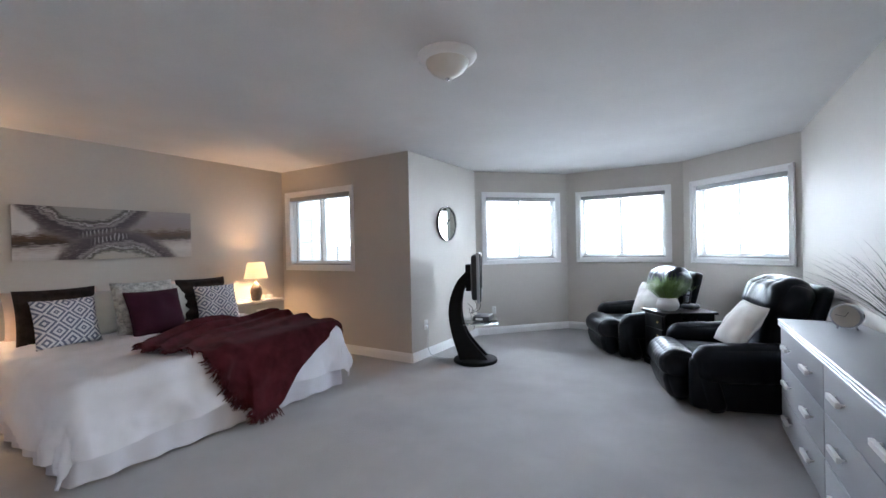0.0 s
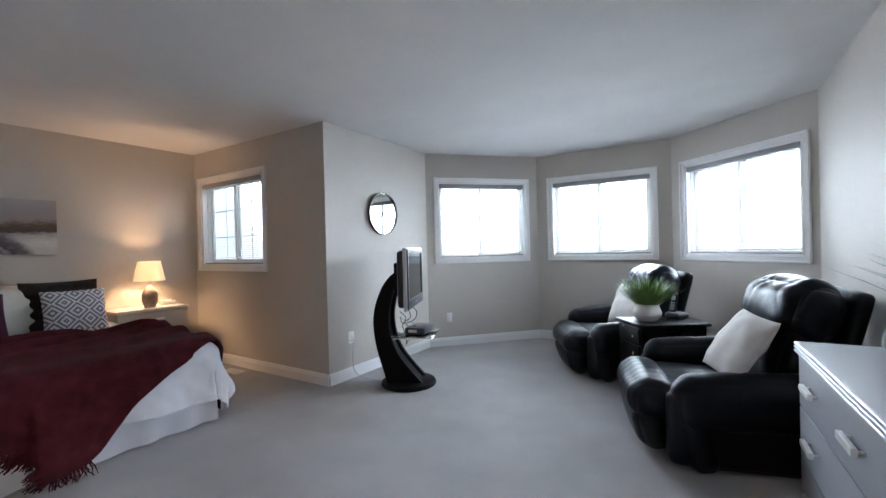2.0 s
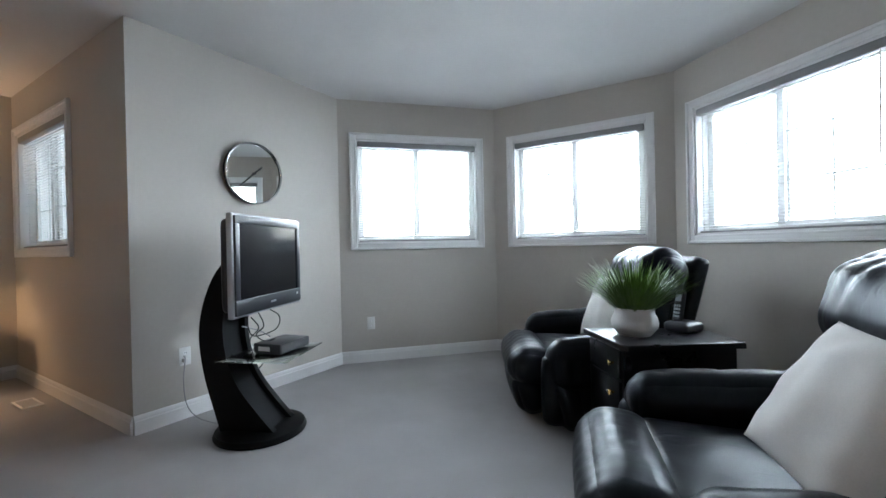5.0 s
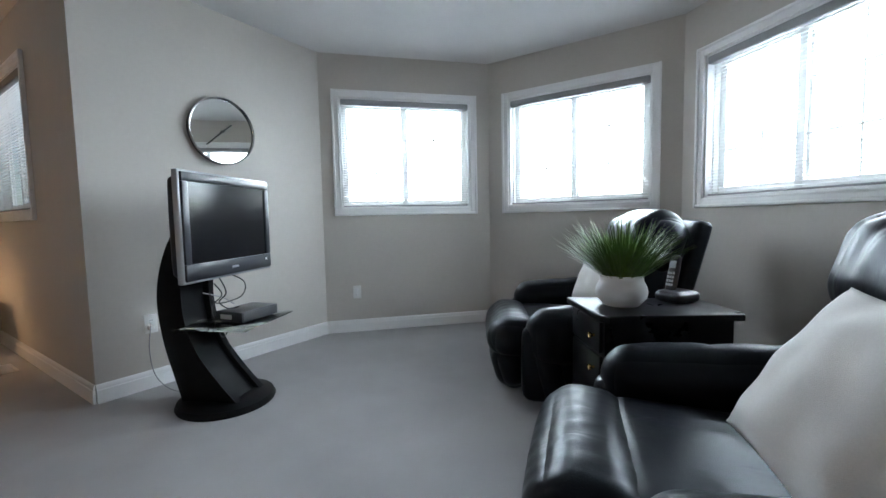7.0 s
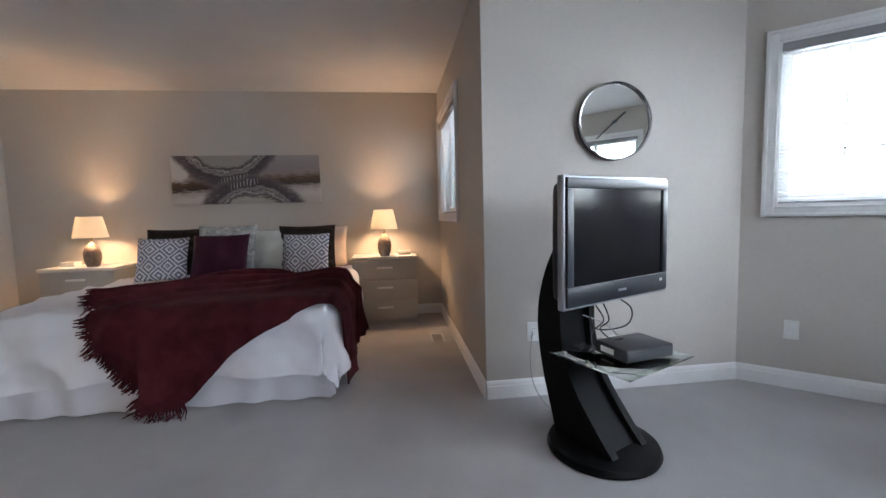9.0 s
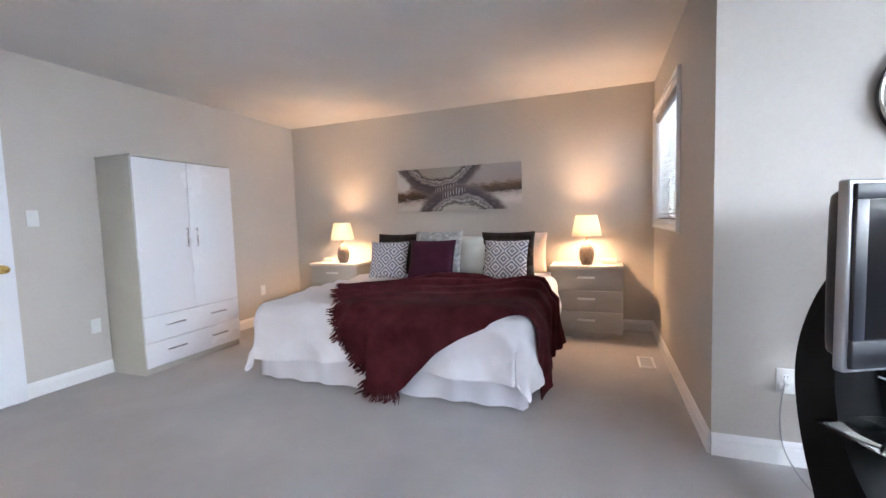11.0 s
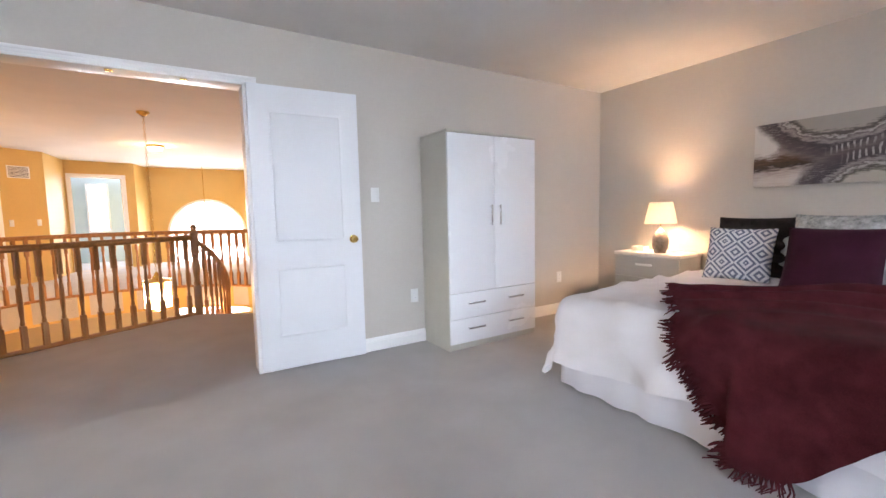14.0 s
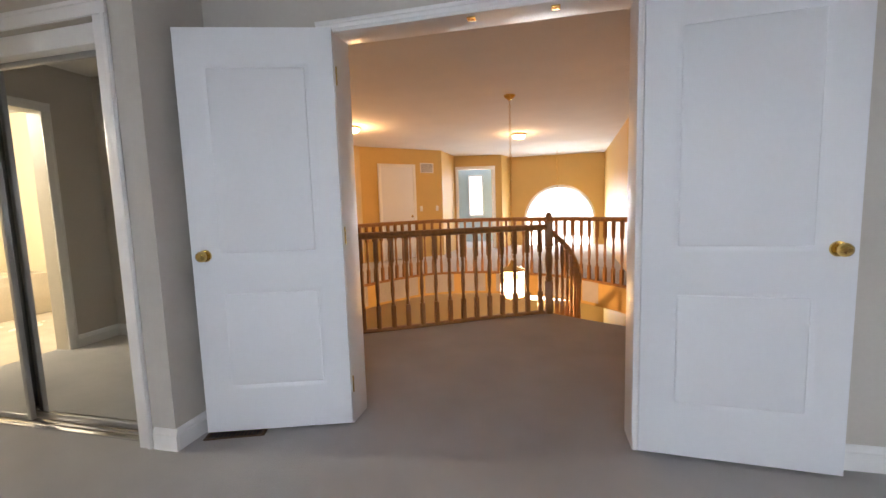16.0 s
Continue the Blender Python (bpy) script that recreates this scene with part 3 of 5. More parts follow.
def window(i, name):
    """A sliding window in wall i with its moulded casing, two sashes and a lamp for the sky outside."""
    global slat_mesh
    c, d = centres[i]
    n = Vector((-d.y, d.x))  # into the room
    m = Matrix(((d.x, n.x, 0, c.x), (d.y, n.y, 0, c.y), (0, 0, 1, 0), (0, 0, 0, 1)))
    win = thing(name, "white vinyl sliding window with moulded casing", "window", m, "bedroom windows", "structure")
    W = WIN_W / 2
    for x0, x1, z0, z1 in ((-W, -GL, WIN_H0, WIN_H1), (GL, W, WIN_H0, WIN_H1), (-GL, GL, GZ1, WIN_H1), (-GL, GL, WIN_H0, GZ0)):
        b = box(x0, x1, 0.002, 0.014, z0, z1, 0.003)
        if x1 - x0 < z1 - z0:
            s = -1 if x0 < 0 else 1
            box(s * W - s * 0.001 - (0.02 if s > 0 else 0), s * W - s * 0.001 + (0.02 if s < 0 else 0), 0.012, 0.026, z0, z1, 0.004, b)
            box(s * (GL + 0.008) - 0.007, s * (GL + 0.008) + 0.007, 0.012, 0.019, z0 + TRIM, z1 - TRIM, 0.003, b)
        else:
            top = z0 > 1.5
            e = z1 - 0.012 if top else z0 + 0.012
            box(x0 - TRIM + 0.02, x1 + TRIM - 0.02, 0.012, 0.026, e - 0.010, e + 0.010, 0.004, b)
            e = GZ1 + 0.008 if top else GZ0 - 0.008
            box(x0 + 0.001, x1 - 0.001, 0.012, 0.019, e - 0.007, e + 0.007, 0.003, b)
        part("casing", b, M["trim"], win)
    for x0, x1, z0, z1 in ((-GL - 0.001, -GL + 0.012, GZ0, GZ1), (GL - 0.012, GL + 0.001, GZ0, GZ1), (-GL, GL, GZ1 - 0.012, GZ1 + 0.001), (-GL, GL, GZ0 - 0.001, GZ0 + 0.012)):
        part("reveal", box(x0, x1, -T, 0.001, z0, z1), M["trim"], win)
    # vinyl frame and sashes
    fr = box(-GL + 0.012, -GL + 0.022, -0.125, -0.055, GZ0 + 0.012, GZ1 - 0.012, 0.003)
    box(GL - 0.022, GL - 0.012, -0.125, -0.055, GZ0 + 0.012, GZ1 - 0.012, 0.003, fr)
    box(-GL + 0.022, GL - 0.022, -0.125, -0.055, GZ1 - 0.022, GZ1 - 0.012, 0.003, fr)
    box(-GL + 0.022, GL - 0.022, -0.125, -0.055, GZ0 + 0.012, GZ0 + 0.022, 0.003, fr)
    part("window_frame", fr, M["plastic_white"], win)
    for s, y in ((-1, -0.078), (1, -0.110)):
        x0, x1 = (-GL + 0.022, 0.040) if s < 0 else (-0.020, GL - 0.022)
        z0, z1 = GZ0 + 0.022, GZ1 - 0.022
        sw = 0.048
        b = box(x0, x0 + sw, y - 0.012, y + 0.012, z0, z1, 0.002)
        box(x1 - sw, x1, y - 0.012, y + 0.012, z0, z1, 0.002, b)
        box(x0 + sw, x1 - sw, y - 0.012, y + 0.012, z0, z0 + sw, 0.002, b)
        box(x0 + sw, x1 - sw, y - 0.012, y + 0.012, z1 - sw, z1, 0.002, b)
        sash = part("sash", b, M["plastic_white"], win)
        pane = part("pane", box(x0 + sw, x1 - sw, y - 0.003, y + 0.003, z0 + sw, z1 - sw), M["glass"], sash)
        pane.visible_shadow = False
        # grille bars between the glass
        xm = (x0 + x1) / 2
        for zf in (0.33, 0.66):
            zb = z0 + (z1 - z0) * zf
            part("grille_bar", box(x0 + sw, x1 - sw, y - 0.011, y - 0.005, zb - 0.006, zb + 0.006), M["plastic_white"], sash)
        part("grille_bar", box(xm - 0.006, xm + 0.006, y - 0.011, y - 0.005, z0 + sw, z1 - sw), M["plastic_white"], sash)
    # horizontal blind, let down, slats nearly level
    blind = thing("window_blind", "white horizontal slat blind, lowered, with grey headrail", "blind", m, "window blinds")
    part("headrail", box(-GL + 0.016, GL - 0.016, -0.046, 0.004, GZ1 - 0.064, GZ1 - 0.013, 0.006), M["plastic_grey"], blind, "grey headrail")
    part("bottom_rail", box(-GL + 0.02, GL - 0.02, -0.036, -0.016, GZ0 + 0.016, GZ0 + 0.027, 0.003), M["plastic_grey"], blind)
    if slat_mesh is None:
        b = bmesh.new()
        rows = []
        for y, z in ((-0.0125, -0.0012), (-0.006, 0.0006), (0.0, 0.0012), (0.006, 0.0006), (0.0125, -0.0012)):
            rows.append([b.verts.new((s * (GL - 0.02), y, z)) for s in (-1, 1)])
        for a, e in zip(rows, rows[1:]):
            b.faces.new((a[0], a[1], e[1], e[0]))
        slat_mesh = mesh_of("slat", b, M["slat"], 60)
    z = GZ0 + 0.045
    while z < GZ1 - 0.06:
        s = new("slat", slat_mesh)
        s.parent = blind
        s.matrix_basis = pose(0, -0.026, z, -12)
        z += 0.0215
    for x in (-GL * 0.72, 0.0, GL * 0.72):
        part("ladder_cord", box(x - 0.0012, x + 0.0012, -0.0275, -0.0255, GZ0 + 0.02, GZ1 - 0.05), M["slat"], blind)
    part("tilt_wand", sweep([(-GL + 0.07, -0.004, GZ1 - 0.05), (-GL + 0.075, -0.004, GZ0 + 0.35)], 0.004, 6), M["plastic_white"], blind)
    # the sky's light in this opening
    o = c - n * (T + 0.42)
    lamp("sky_light", "AREA", (o.x, o.y, ZC + 0.38), SKY_POWER[i], DAY, 2 * GL + 0.5, (o.x + n.x, o.y + n.y, ZC + 0.38 - 0.70), GZ1 - GZ0 + 0.50)
    if i == 10:
        sky = new("backdrop", mesh_of("backdrop", box(-10, -2.68, 5.3, 5.35, -1.5, 4.5), M["haze"]))
    else:
        sky = new("backdrop", mesh_of("backdrop", box(-GL - 0.9, GL + 0.9, -T - 0.95, -T - 0.90, ZC - 1.5, ZC + 1.3), M["skyglow"]))
        sky.matrix_basis = m
    tagged(sky, "overexposed white sky outside the window", "sky", kind="structure")


SKY_POWER = {6: 185, 7: 185, 8: 185, 10: 28}
for i, name in {6: "window_1", 7: "window_2", 8: "window_3", 10: "window_4"}.items():
    window(i, name)

# ---------------------------------------------------------------- double doors, closet mirrors, ensuite
def door_leaf(w, h, t, st, panels):
    """A flat leaf in one piece whose faces sink round each panel in a sloped moulding."""
    b = bmesh.new()
    zs = [0.0, *(z for p in panels for z in p), h]
    xs = [0.0, st, w - st, w]
    for side in (-1, 1):
        v = [[b.verts.new((x, side * t / 2, z)) for z in zs] for x in xs]
        for i in range(3):
            for j in range(len(zs) - 1):
                if i == 1 and j % 2 == 1:
                    rim = [v[i][j], v[i + 1][j], v[i + 1][j + 1], v[i][j + 1]]
                    low = [b.verts.new((x, side * (t / 2 - 0.007), z)) for x, z in ((xs[1] + 0.012, zs[j] + 0.012), (xs[2] - 0.012, zs[j] + 0.012), (xs[2] - 0.012, zs[j + 1] - 0.012), (xs[1] + 0.012, zs[j + 1] - 0.012))]
                    for k in range(4):
                        b.faces.new((rim[k], rim[(k + 1) % 4], low[(k + 1) % 4], low[k]))
                    b.faces.new(low)
                else:
                    b.faces.new((v[i][j], v[i + 1][j], v[i + 1][j + 1], v[i][j + 1]))
    for pts in (((0, 0), (w, 0)), ((0, h), (w, h)), ((0, 0), (0, h)), ((w, 0), (w, h))):
        (x0, z0), (x1, z1) = pts
        b.faces.new([b.verts.new(p) for p in ((x0, -t / 2, z0), (x1, -t / 2, z1), (x1, t / 2, z1), (x0, t / 2, z0))])
    bmesh.ops.remove_doubles(b, verts=b.verts, dist=1e-5)
    return b


def panel_door(name, hinge, edge, label, knob_sign):
    """A white two-panel door leaf, hinged at hinge, its free edge over edge. Local x runs along the leaf."""
    a, e = Vector(hinge), Vector(edge)
    d = (e - a).normalized()
    w, hgt, t = (e - a).length, 2.015, 0.035
    n = Vector((-d.y, d.x))
    m = Matrix(((d.x, n.x, 0, a.x), (d.y, n.y, 0, a.y), (0, 0, 1, 0.018), (0, 0, 0, 1)))
    door = thing(name, label, "door", m, "bedroom double doors", "structure")
    st = 0.115
    panels = ((0.22, 0.75), (0.91, hgt - 0.16))
    leaf = part("leaf", door_leaf(w, hgt, t, st, panels), M["door"], door)
    for z0, z1 in panels:
        part("raised_panel", box(st + 0.024, w - st - 0.024, -t / 2 + 0.0015, t / 2 - 0.0015, z0 + 0.024, z1 - 0.024, 0.0075, seg=3), M["door"], leaf)
    for s in (-1, 1):
        kn = lathe([(0.0, 0.058), (0.016, 0.057), (0.025, 0.049), (0.027, 0.040), (0.022, 0.030), (0.011, 0.024), (0.010, 0.010), (0.029, 0.008), (0.031, 0.0)], 24)
        part("door_knob", kn, M["brass"], leaf, "round polished brass knob", pose(w - 0.065, s * t / 2, 0.925, -90 * s))
    part("latch_plate", box(w - 0.001, w + 0.002, -0.012, 0.012, 0.895, 0.955), M["brass"], leaf)
    for z in (0.2, 1.0, 1.8):
        part("hinge", sweep([(-0.006, knob_sign * 0.022, z - 0.045), (-0.006, knob_sign * 0.022, z + 0.045)], 0.006, 8), M["brass"], door)
    return door


panel_door("door_1", (-1.066, -0.345), (-1.822, -0.300), "white two-panel door with brass knob, swung open against the wall", 1)
panel_door("door_2", (0.352, -0.346), (1.060, -0.118), "white two-panel door with brass knob, standing open", -1)

closet = thing("closet_mirror_doors", "pair of sliding mirror closet doors in silver frames", "mirror door", pose(0, 0, 0))
for x0, x1, y in ((CL0 + 0.005, 2.30, -0.075), (2.17, CL1 - 0.005, -0.040)):
    z0, z1, f = 0.022, CLH - 0.095, 0.028
    b = box(x0, x0 + f, y - 0.014, y + 0.014, z0, z1, 0.004)
    box(x1 - f, x1, y - 0.014, y + 0.014, z0, z1, 0.004, b)
    box(x0 + f, x1 - f, y - 0.014, y + 0.014, z0, z0 + 0.03, 0.004, b)
    box(x0 + f, x1 - f, y - 0.014, y + 0.014, z1 - 0.03, z1, 0.004, b)
    fr = part("door_frame", b, M["silver"], closet)
    part("mirror_pane", box(x0 + f - 0.003, x1 - f + 0.003, y - 0.004, y + 0.004, z0 + 0.027, z1 - 0.027), M["mirror"], fr, "clear silvered mirror")
part("top_track", box(CL0 + 0.001, CL1 - 0.001, -0.10, -0.002, CLH - 0.095, CLH - 0.002, 0.003), M["trim"], closet)
b = box(CL0 + 0.002, CL1 - 0.002, -0.10, 0.010, 0.0005, 0.012, 0.003)
for y in (-0.058, -0.02):
    box(CL0 + 0.002, CL1 - 0.002, y - 0.003, y + 0.003, 0.01, 0.021, 0.001, b)
part("floor_track", b, M["chrome"], closet)
tagged(new("wall_closet_back", mesh_of("wall_closet_back", box(CL0 - 0.2, CL1 + 0.2, -0.62, -0.60, 0, H), M["wall"])), "plain closet back", "wall", kind="structure")

# ensuite seen by way of the mirror
BX0, BX1, BY0, BY1 = 3.54, 6.2, -0.55, 2.1
tagged(new("floor_bath", mesh_of("floor_bath", box(BX0 - 0.13, BX1, BY0, BY1, -0.2, -0.001), M["tile"])), "cream floor tiles", "floor", kind="structure")
tagged(new("ceiling_bath", mesh_of("ceiling_bath", box(BX0, BX1, BY0, BY1, H, H + 0.1), M["ceiling"])), "white ceiling", "ceiling", kind="structure")
for nm, bb in (("wall_bath_east", (BX1, BX1 + 0.1, BY0, BY1)), ("wall_bath_south", (BX0, BX1, BY0 - 0.1, BY0)), ("wall_bath_north", (BX0, BX1, BY1, BY1 + 0.1))):
    tagged(new(nm, mesh_of(nm, box(*bb, 0, H), M["cream"])), "cream painted wall", "wall", kind="structure")
tub = thing("bathtub", "white built-in bathtub in a cream tiled deck", "bathtub")
part("deck", box(5.3, BX1 - 0.01, BY0 + 0.01, BY1 - 0.01, 0, 0.50, 0.01), M["tile"], tub)
part("rim", prism([(5.42 + 0.68 * (0.5 + 0.5 * math.cos(a)), 0.7 + 0.8 * math.sin(a)) for a in (2 * math.pi * k / 32 for k in range(32))], 0.50, 0.55, 0.02), M["ceramic"], tub)
cur = bmesh.new()
rows = [[cur.verts.new((BX1 - 0.06 + 0.02 * math.sin(y * 40), y, z)) for y in np.linspace(-0.2, 1.5, 90)] for z in (0.62, 1.95)]
for k in range(89):
    cur.faces.new((rows[0][k], rows[0][k + 1], rows[1][k + 1], rows[1][k]))
solid("window_curtain", cur, M["shade"], "white gathered sheer curtain, backlit", "curtain")
solid("window_valance", box(BX1 - 0.14, BX1 - 0.01, -0.3, 1.6, 1.9, 2.08, 0.01), M["creamfab"], "ivory fabric window valance", "valance")
for k, (y, hh, r) in enumerate(((0.05, 0.2, 0.035), (0.18, 0.14, 0.03), (0.62, 0.24, 0.03))):
    solid("toiletry_bottle", lathe([(r, 0), (r, hh * 0.7), (r * 0.4, hh * 0.8), (r * 0.4, hh), (0, hh)], 16), M["dark"], "dark toiletry bottle on the tub deck", "bottle", pose(5.36, y, 0.501), "toiletries")
# Unseen lamp and ceiling fixture, added to brighten the ensuite.
lamp("bath_light", "POINT", (4.6, 0.5, 2.2), 150, (1.0, 0.88, 0.68), 0.12)
solid("bath_ceiling_light", lathe([(0.14, 0.0), (0.14, -0.03), (0.10, -0.09), (0, -0.11)], 24), M["frost"], "round frosted ceiling light, added out of view", "lamp", pose(4.6, 0.5, H))

# ---------------------------------------------------------------- hall, stairwell and balustrades
LOW = -2.75
NEAR = [(1.95, -1.55), (1.30, -1.74), (0.92, -1.90), (0.50, -2.12), (0.00, -2.42), (-0.36, -2.62), (-0.72, -2.80)]
FARE = [(1.95, -1.55), (2.12, -2.4), (2.08, -3.3), (1.86, -4.15), (1.30, -4.98), (0.75, -5.25), (0.20, -5.32), (-0.50, -5.18), (-1.15, -4.82), (-1.55, -4.40), (-1.80, -4.10)]
HALL = [(-1.50, -0.515), (-1.50, -2.34), (-1.92, -2.60), (-1.92, -4.55), (-2.30, -10.2), (0.16, -10.2), (0.34, -9.45), (1.54, -9.15), (1.60, -7.95), (3.02, -6.55), (3.3, -0.515)]
landing = [(-1.50, -0.515), (-1.50, -2.34), (-1.00, -2.62), *NEAR[::-1], *FARE[1:], (-1.92, -4.10), (-1.92, -4.55), *HALL[4:]]
tagged(new("floor_hall", mesh_of("floor_hall", prism(landing[::-1], -0.30, -0.0005), M["carpet"], 10)), "beige-grey hall carpet", "floor", kind="structure")
tagged(new("ceiling_hall", mesh_of("ceiling_hall", prism([(-4, -0.515), (4, -0.515), (4, -11), (-4, -11)][::-1], H, H + 0.1), M["ceiling"], 10)), "white stippled hall ceiling", "ceiling", kind="structure")
ring = HALL
outer = offset_ring(ring, 0.12)
for k in range(len(ring)):
    a, c = ring[k], ring[(k + 1) % len(ring)]
    if (a[1] == -0.515 and c[1] == -0.515) or a == (-2.30, -10.2):
        continue
    holes = []
    if a == (0.34, -9.45):
        L = (Vector(c) - Vector(a)).length
        holes = [(L - 0.98, L - 0.10, 0, 2.08)]
    wall("wall_hall", a, c, outer[k], outer[(k + 1) % len(ring)], LOW, H, holes, M["hall_wall"], "ochre yellow hall wall")
# stairwell lining under the landings
fascia = bmesh.new()
edge = [(-1.92, -2.60), (-1.50, -2.34), (-1.00, -2.62), *NEAR[::-1], *FARE[1:], (-1.92, -4.10)]
pts = smooth_path([(*p, 0) for p in edge], 3)
lo = [fascia.verts.new((p.x, p.y, -0.34)) for p in pts]
hi = [fascia.verts.new((p.x, p.y, -0.002)) for p in pts]
for k in range(len(pts) - 1):
    fascia.faces.new((lo[k], lo[k + 1], hi[k + 1], hi[k]))
fa = new("trim_stairwell", mesh_of("trim_stairwell", fascia, M["hall_wall"]))
so = fa.modifiers.new("thick", "SOLIDIFY")
so.thickness, so.offset = 0.02, 0
tagged(fa, "ochre painted fascia round the stairwell", "trim", kind="structure")
tagged(new("floor_foyer", mesh_of("floor_foyer", box(-4, 4, -11, -0.6, LOW - 0.1, LOW), M["tile"])), "pale foyer floor", "floor", kind="structure")
for nm, bb in (("wall_foyer_south", (-4, 4, -0.70, -0.6)), ("wall_foyer_east", (3.4, 3.5, -11, -0.6)), ("wall_foyer_mid", (-0.4, 3.4, -6.3, -6.2)), ("wall_foyer_north", (-4, 4, -10.45, -10.35))):
    tagged(new(nm, mesh_of(nm, box(*bb, LOW, -1.65 if nm == "wall_foyer_north" else -0.3), M["cream"])), "cream foyer wall", "wall", kind="structure")

# wall with the arched window
AX, AR, AZ = -1.14, 0.90, 0.69
y0 = -10.2
b = bmesh.new()


def arch_pt(k, n=24):
    a = math.pi * k / n
    return AX + AR * math.cos(a), AZ + AR * math.sin(a)


for y in (y0, y0 - 0.12):
    def quad(*pp):
        b.faces.new([b.verts.new((x, y, z)) for x, z in pp])
    quad((AX + AR, LOW), (0.2, LOW), (0.2, H), (AX + AR, H))
    quad((-2.4, LOW), (AX - AR, LOW), (AX - AR, H), (-2.4, H))
    quad((AX - AR, LOW), (AX + AR, LOW), (AX + AR, -1.6), (AX - AR, -1.6))
    for k in range(24):
        p, q = arch_pt(k), arch_pt(k + 1)
        quad((p[0], H), p, q, (q[0], H))
for k in range(24):
    p, q = arch_pt(k), arch_pt(k + 1)
    b.faces.new([b.verts.new(v) for v in ((p[0], y0, p[1]), (q[0], y0, q[1]), (q[0], y0 - 0.12, q[1]), (p[0], y0 - 0.12, p[1]))])
tagged(new("wall_arch", mesh_of("wall_arch", b, M["hall_wall"], 10)), "ochre wall round an arched window", "wall", kind="structure")
arch = thing("window_5", "tall arched white-framed foyer window", "window", kind="structure")
fr = sweep([(AX + AR, y0, -1.6), *[(arch_pt(k)[0], y0, arch_pt(k)[1]) for k in range(25)], (AX - AR, y0, -1.6)], 0.045, 8)
part("window_frame", fr, M["trim"], arch)
part("mullion", box(AX - AR, AX + AR, y0 - 0.09, y0 - 0.03, AZ - 0.05, AZ + 0.01, 0.004), M["trim"], arch)
for x in (AX - 0.3, AX + 0.3):
    part("mullion", box(x - 0.02, x + 0.02, y0 - 0.09, y0 - 0.03, -1.6, AZ - 0.05, 0.004), M["trim"], arch)
sky_pane = new("backdrop", mesh_of("backdrop", box(AX - 2.5, AX + 2.5, y0 - 1.6, y0 - 1.5, -2.5, 3.5), M["skyglow"]))
tagged(sky_pane, "overexposed white sky outside the arched window", "sky", kind="structure")
lamp("sky_light", "AREA", (AX, y0 - 0.20, 0.0), 230, (1, 0.98, 0.95), 2.2, (AX, y0 + 1, -0.12), 3.6)

# far hall doors, air grille and switches
dv = Vector((1.60 - 3.02, -7.95 + 6.55)).normalized()
nv = Vector((dv.y, -dv.x)) * -1
wm = Matrix(((dv.x, -dv.y, 0, 3.02), (dv.y, dv.x, 0, -6.55), (0, 0, 1, 0), (0, 0, 0, 1)))
hd = thing("door_3", "closed white hall door with casing", "door", wm, kind="structure")
SGN = -1
part("leaf", box(0.45, 1.21, SGN * 0.03, SGN * 0.005, 0.01, 2.03, 0.004), M["door"], hd)
for x0, x1, z0, z1 in ((0.38, 0.45, 0, 2.10), (1.21, 1.28, 0, 2.10), (0.45, 1.21, 2.03, 2.10)):
    part("casing", box(x0, x1, SGN * 0.04, SGN * 0.003, z0, z1, 0.004), M["trim"], hd)
part("door_knob", lathe([(0, 0.05), (0.025, 0.04), (0.02, 0.02), (0.01, 0.0)], 16), M["brass"], hd, "brass knob", pose(1.15, SGN * 0.03, 0.95, 90))
gr = thing("return_air_grille", "white return air grille high on the hall wall", "vent", wm)
part("grille_frame", box(1.42, 1.76, SGN * 0.015, SGN * 0.002, 1.92, 2.14, 0.003), M["trim"], gr)
# Dark strips on the white plate imitate shade in the grille's gaps.
for k in range(8):
    part("louvre", box(1.44, 1.74, SGN * 0.02, SGN * 0.012, 1.94 + k * 0.024, 1.950 + k * 0.024), M["dark"], gr)
for x in (1.38, 1.80):
    solid("light_switch", box(x, x + 0.07, SGN * 0.01, SGN * 0.002, 1.05, 1.17, 0.003), M["plastic_white"], "white hall light switch", "switch", wm, "hall switches")
# blue room past the far doorway
dv = Vector((0.34 - 1.54, -9.45 + 9.15)).normalized()
wm = Matrix(((dv.x, -dv.y, 0, 1.54), (dv.y, dv.x, 0, -9.15), (0, 0, 1, 0), (0, 0, 0, 1)))
cs = thing("trim_far_door", "white casing of the far doorway", "trim", wm, kind="structure")
for x0, x1, z0, z1 in ((0.02, 0.10, 0, 2.08), (0.98, 1.06, 0, 2.08), (0.02, 1.06, 2.08, 2.16)):
    part("board", box(x0, x1, SGN * 0.02, SGN * -0.02, z0, z1, 0.004), M["trim"], cs)
tagged(new("wall_blue_room", mesh_of("wall_blue_room", box(0.0, 2.6, -11.65, -11.55, 0, H), M["blue"])), "pale blue bedroom wall", "wall", kind="structure")
tagged(new("floor_blue_room", mesh_of("floor_blue_room", box(0.2, 2.6, -11.6, -9.1, -0.2, -0.003), M["carpet"])), "carpeted floor", "floor", kind="structure")
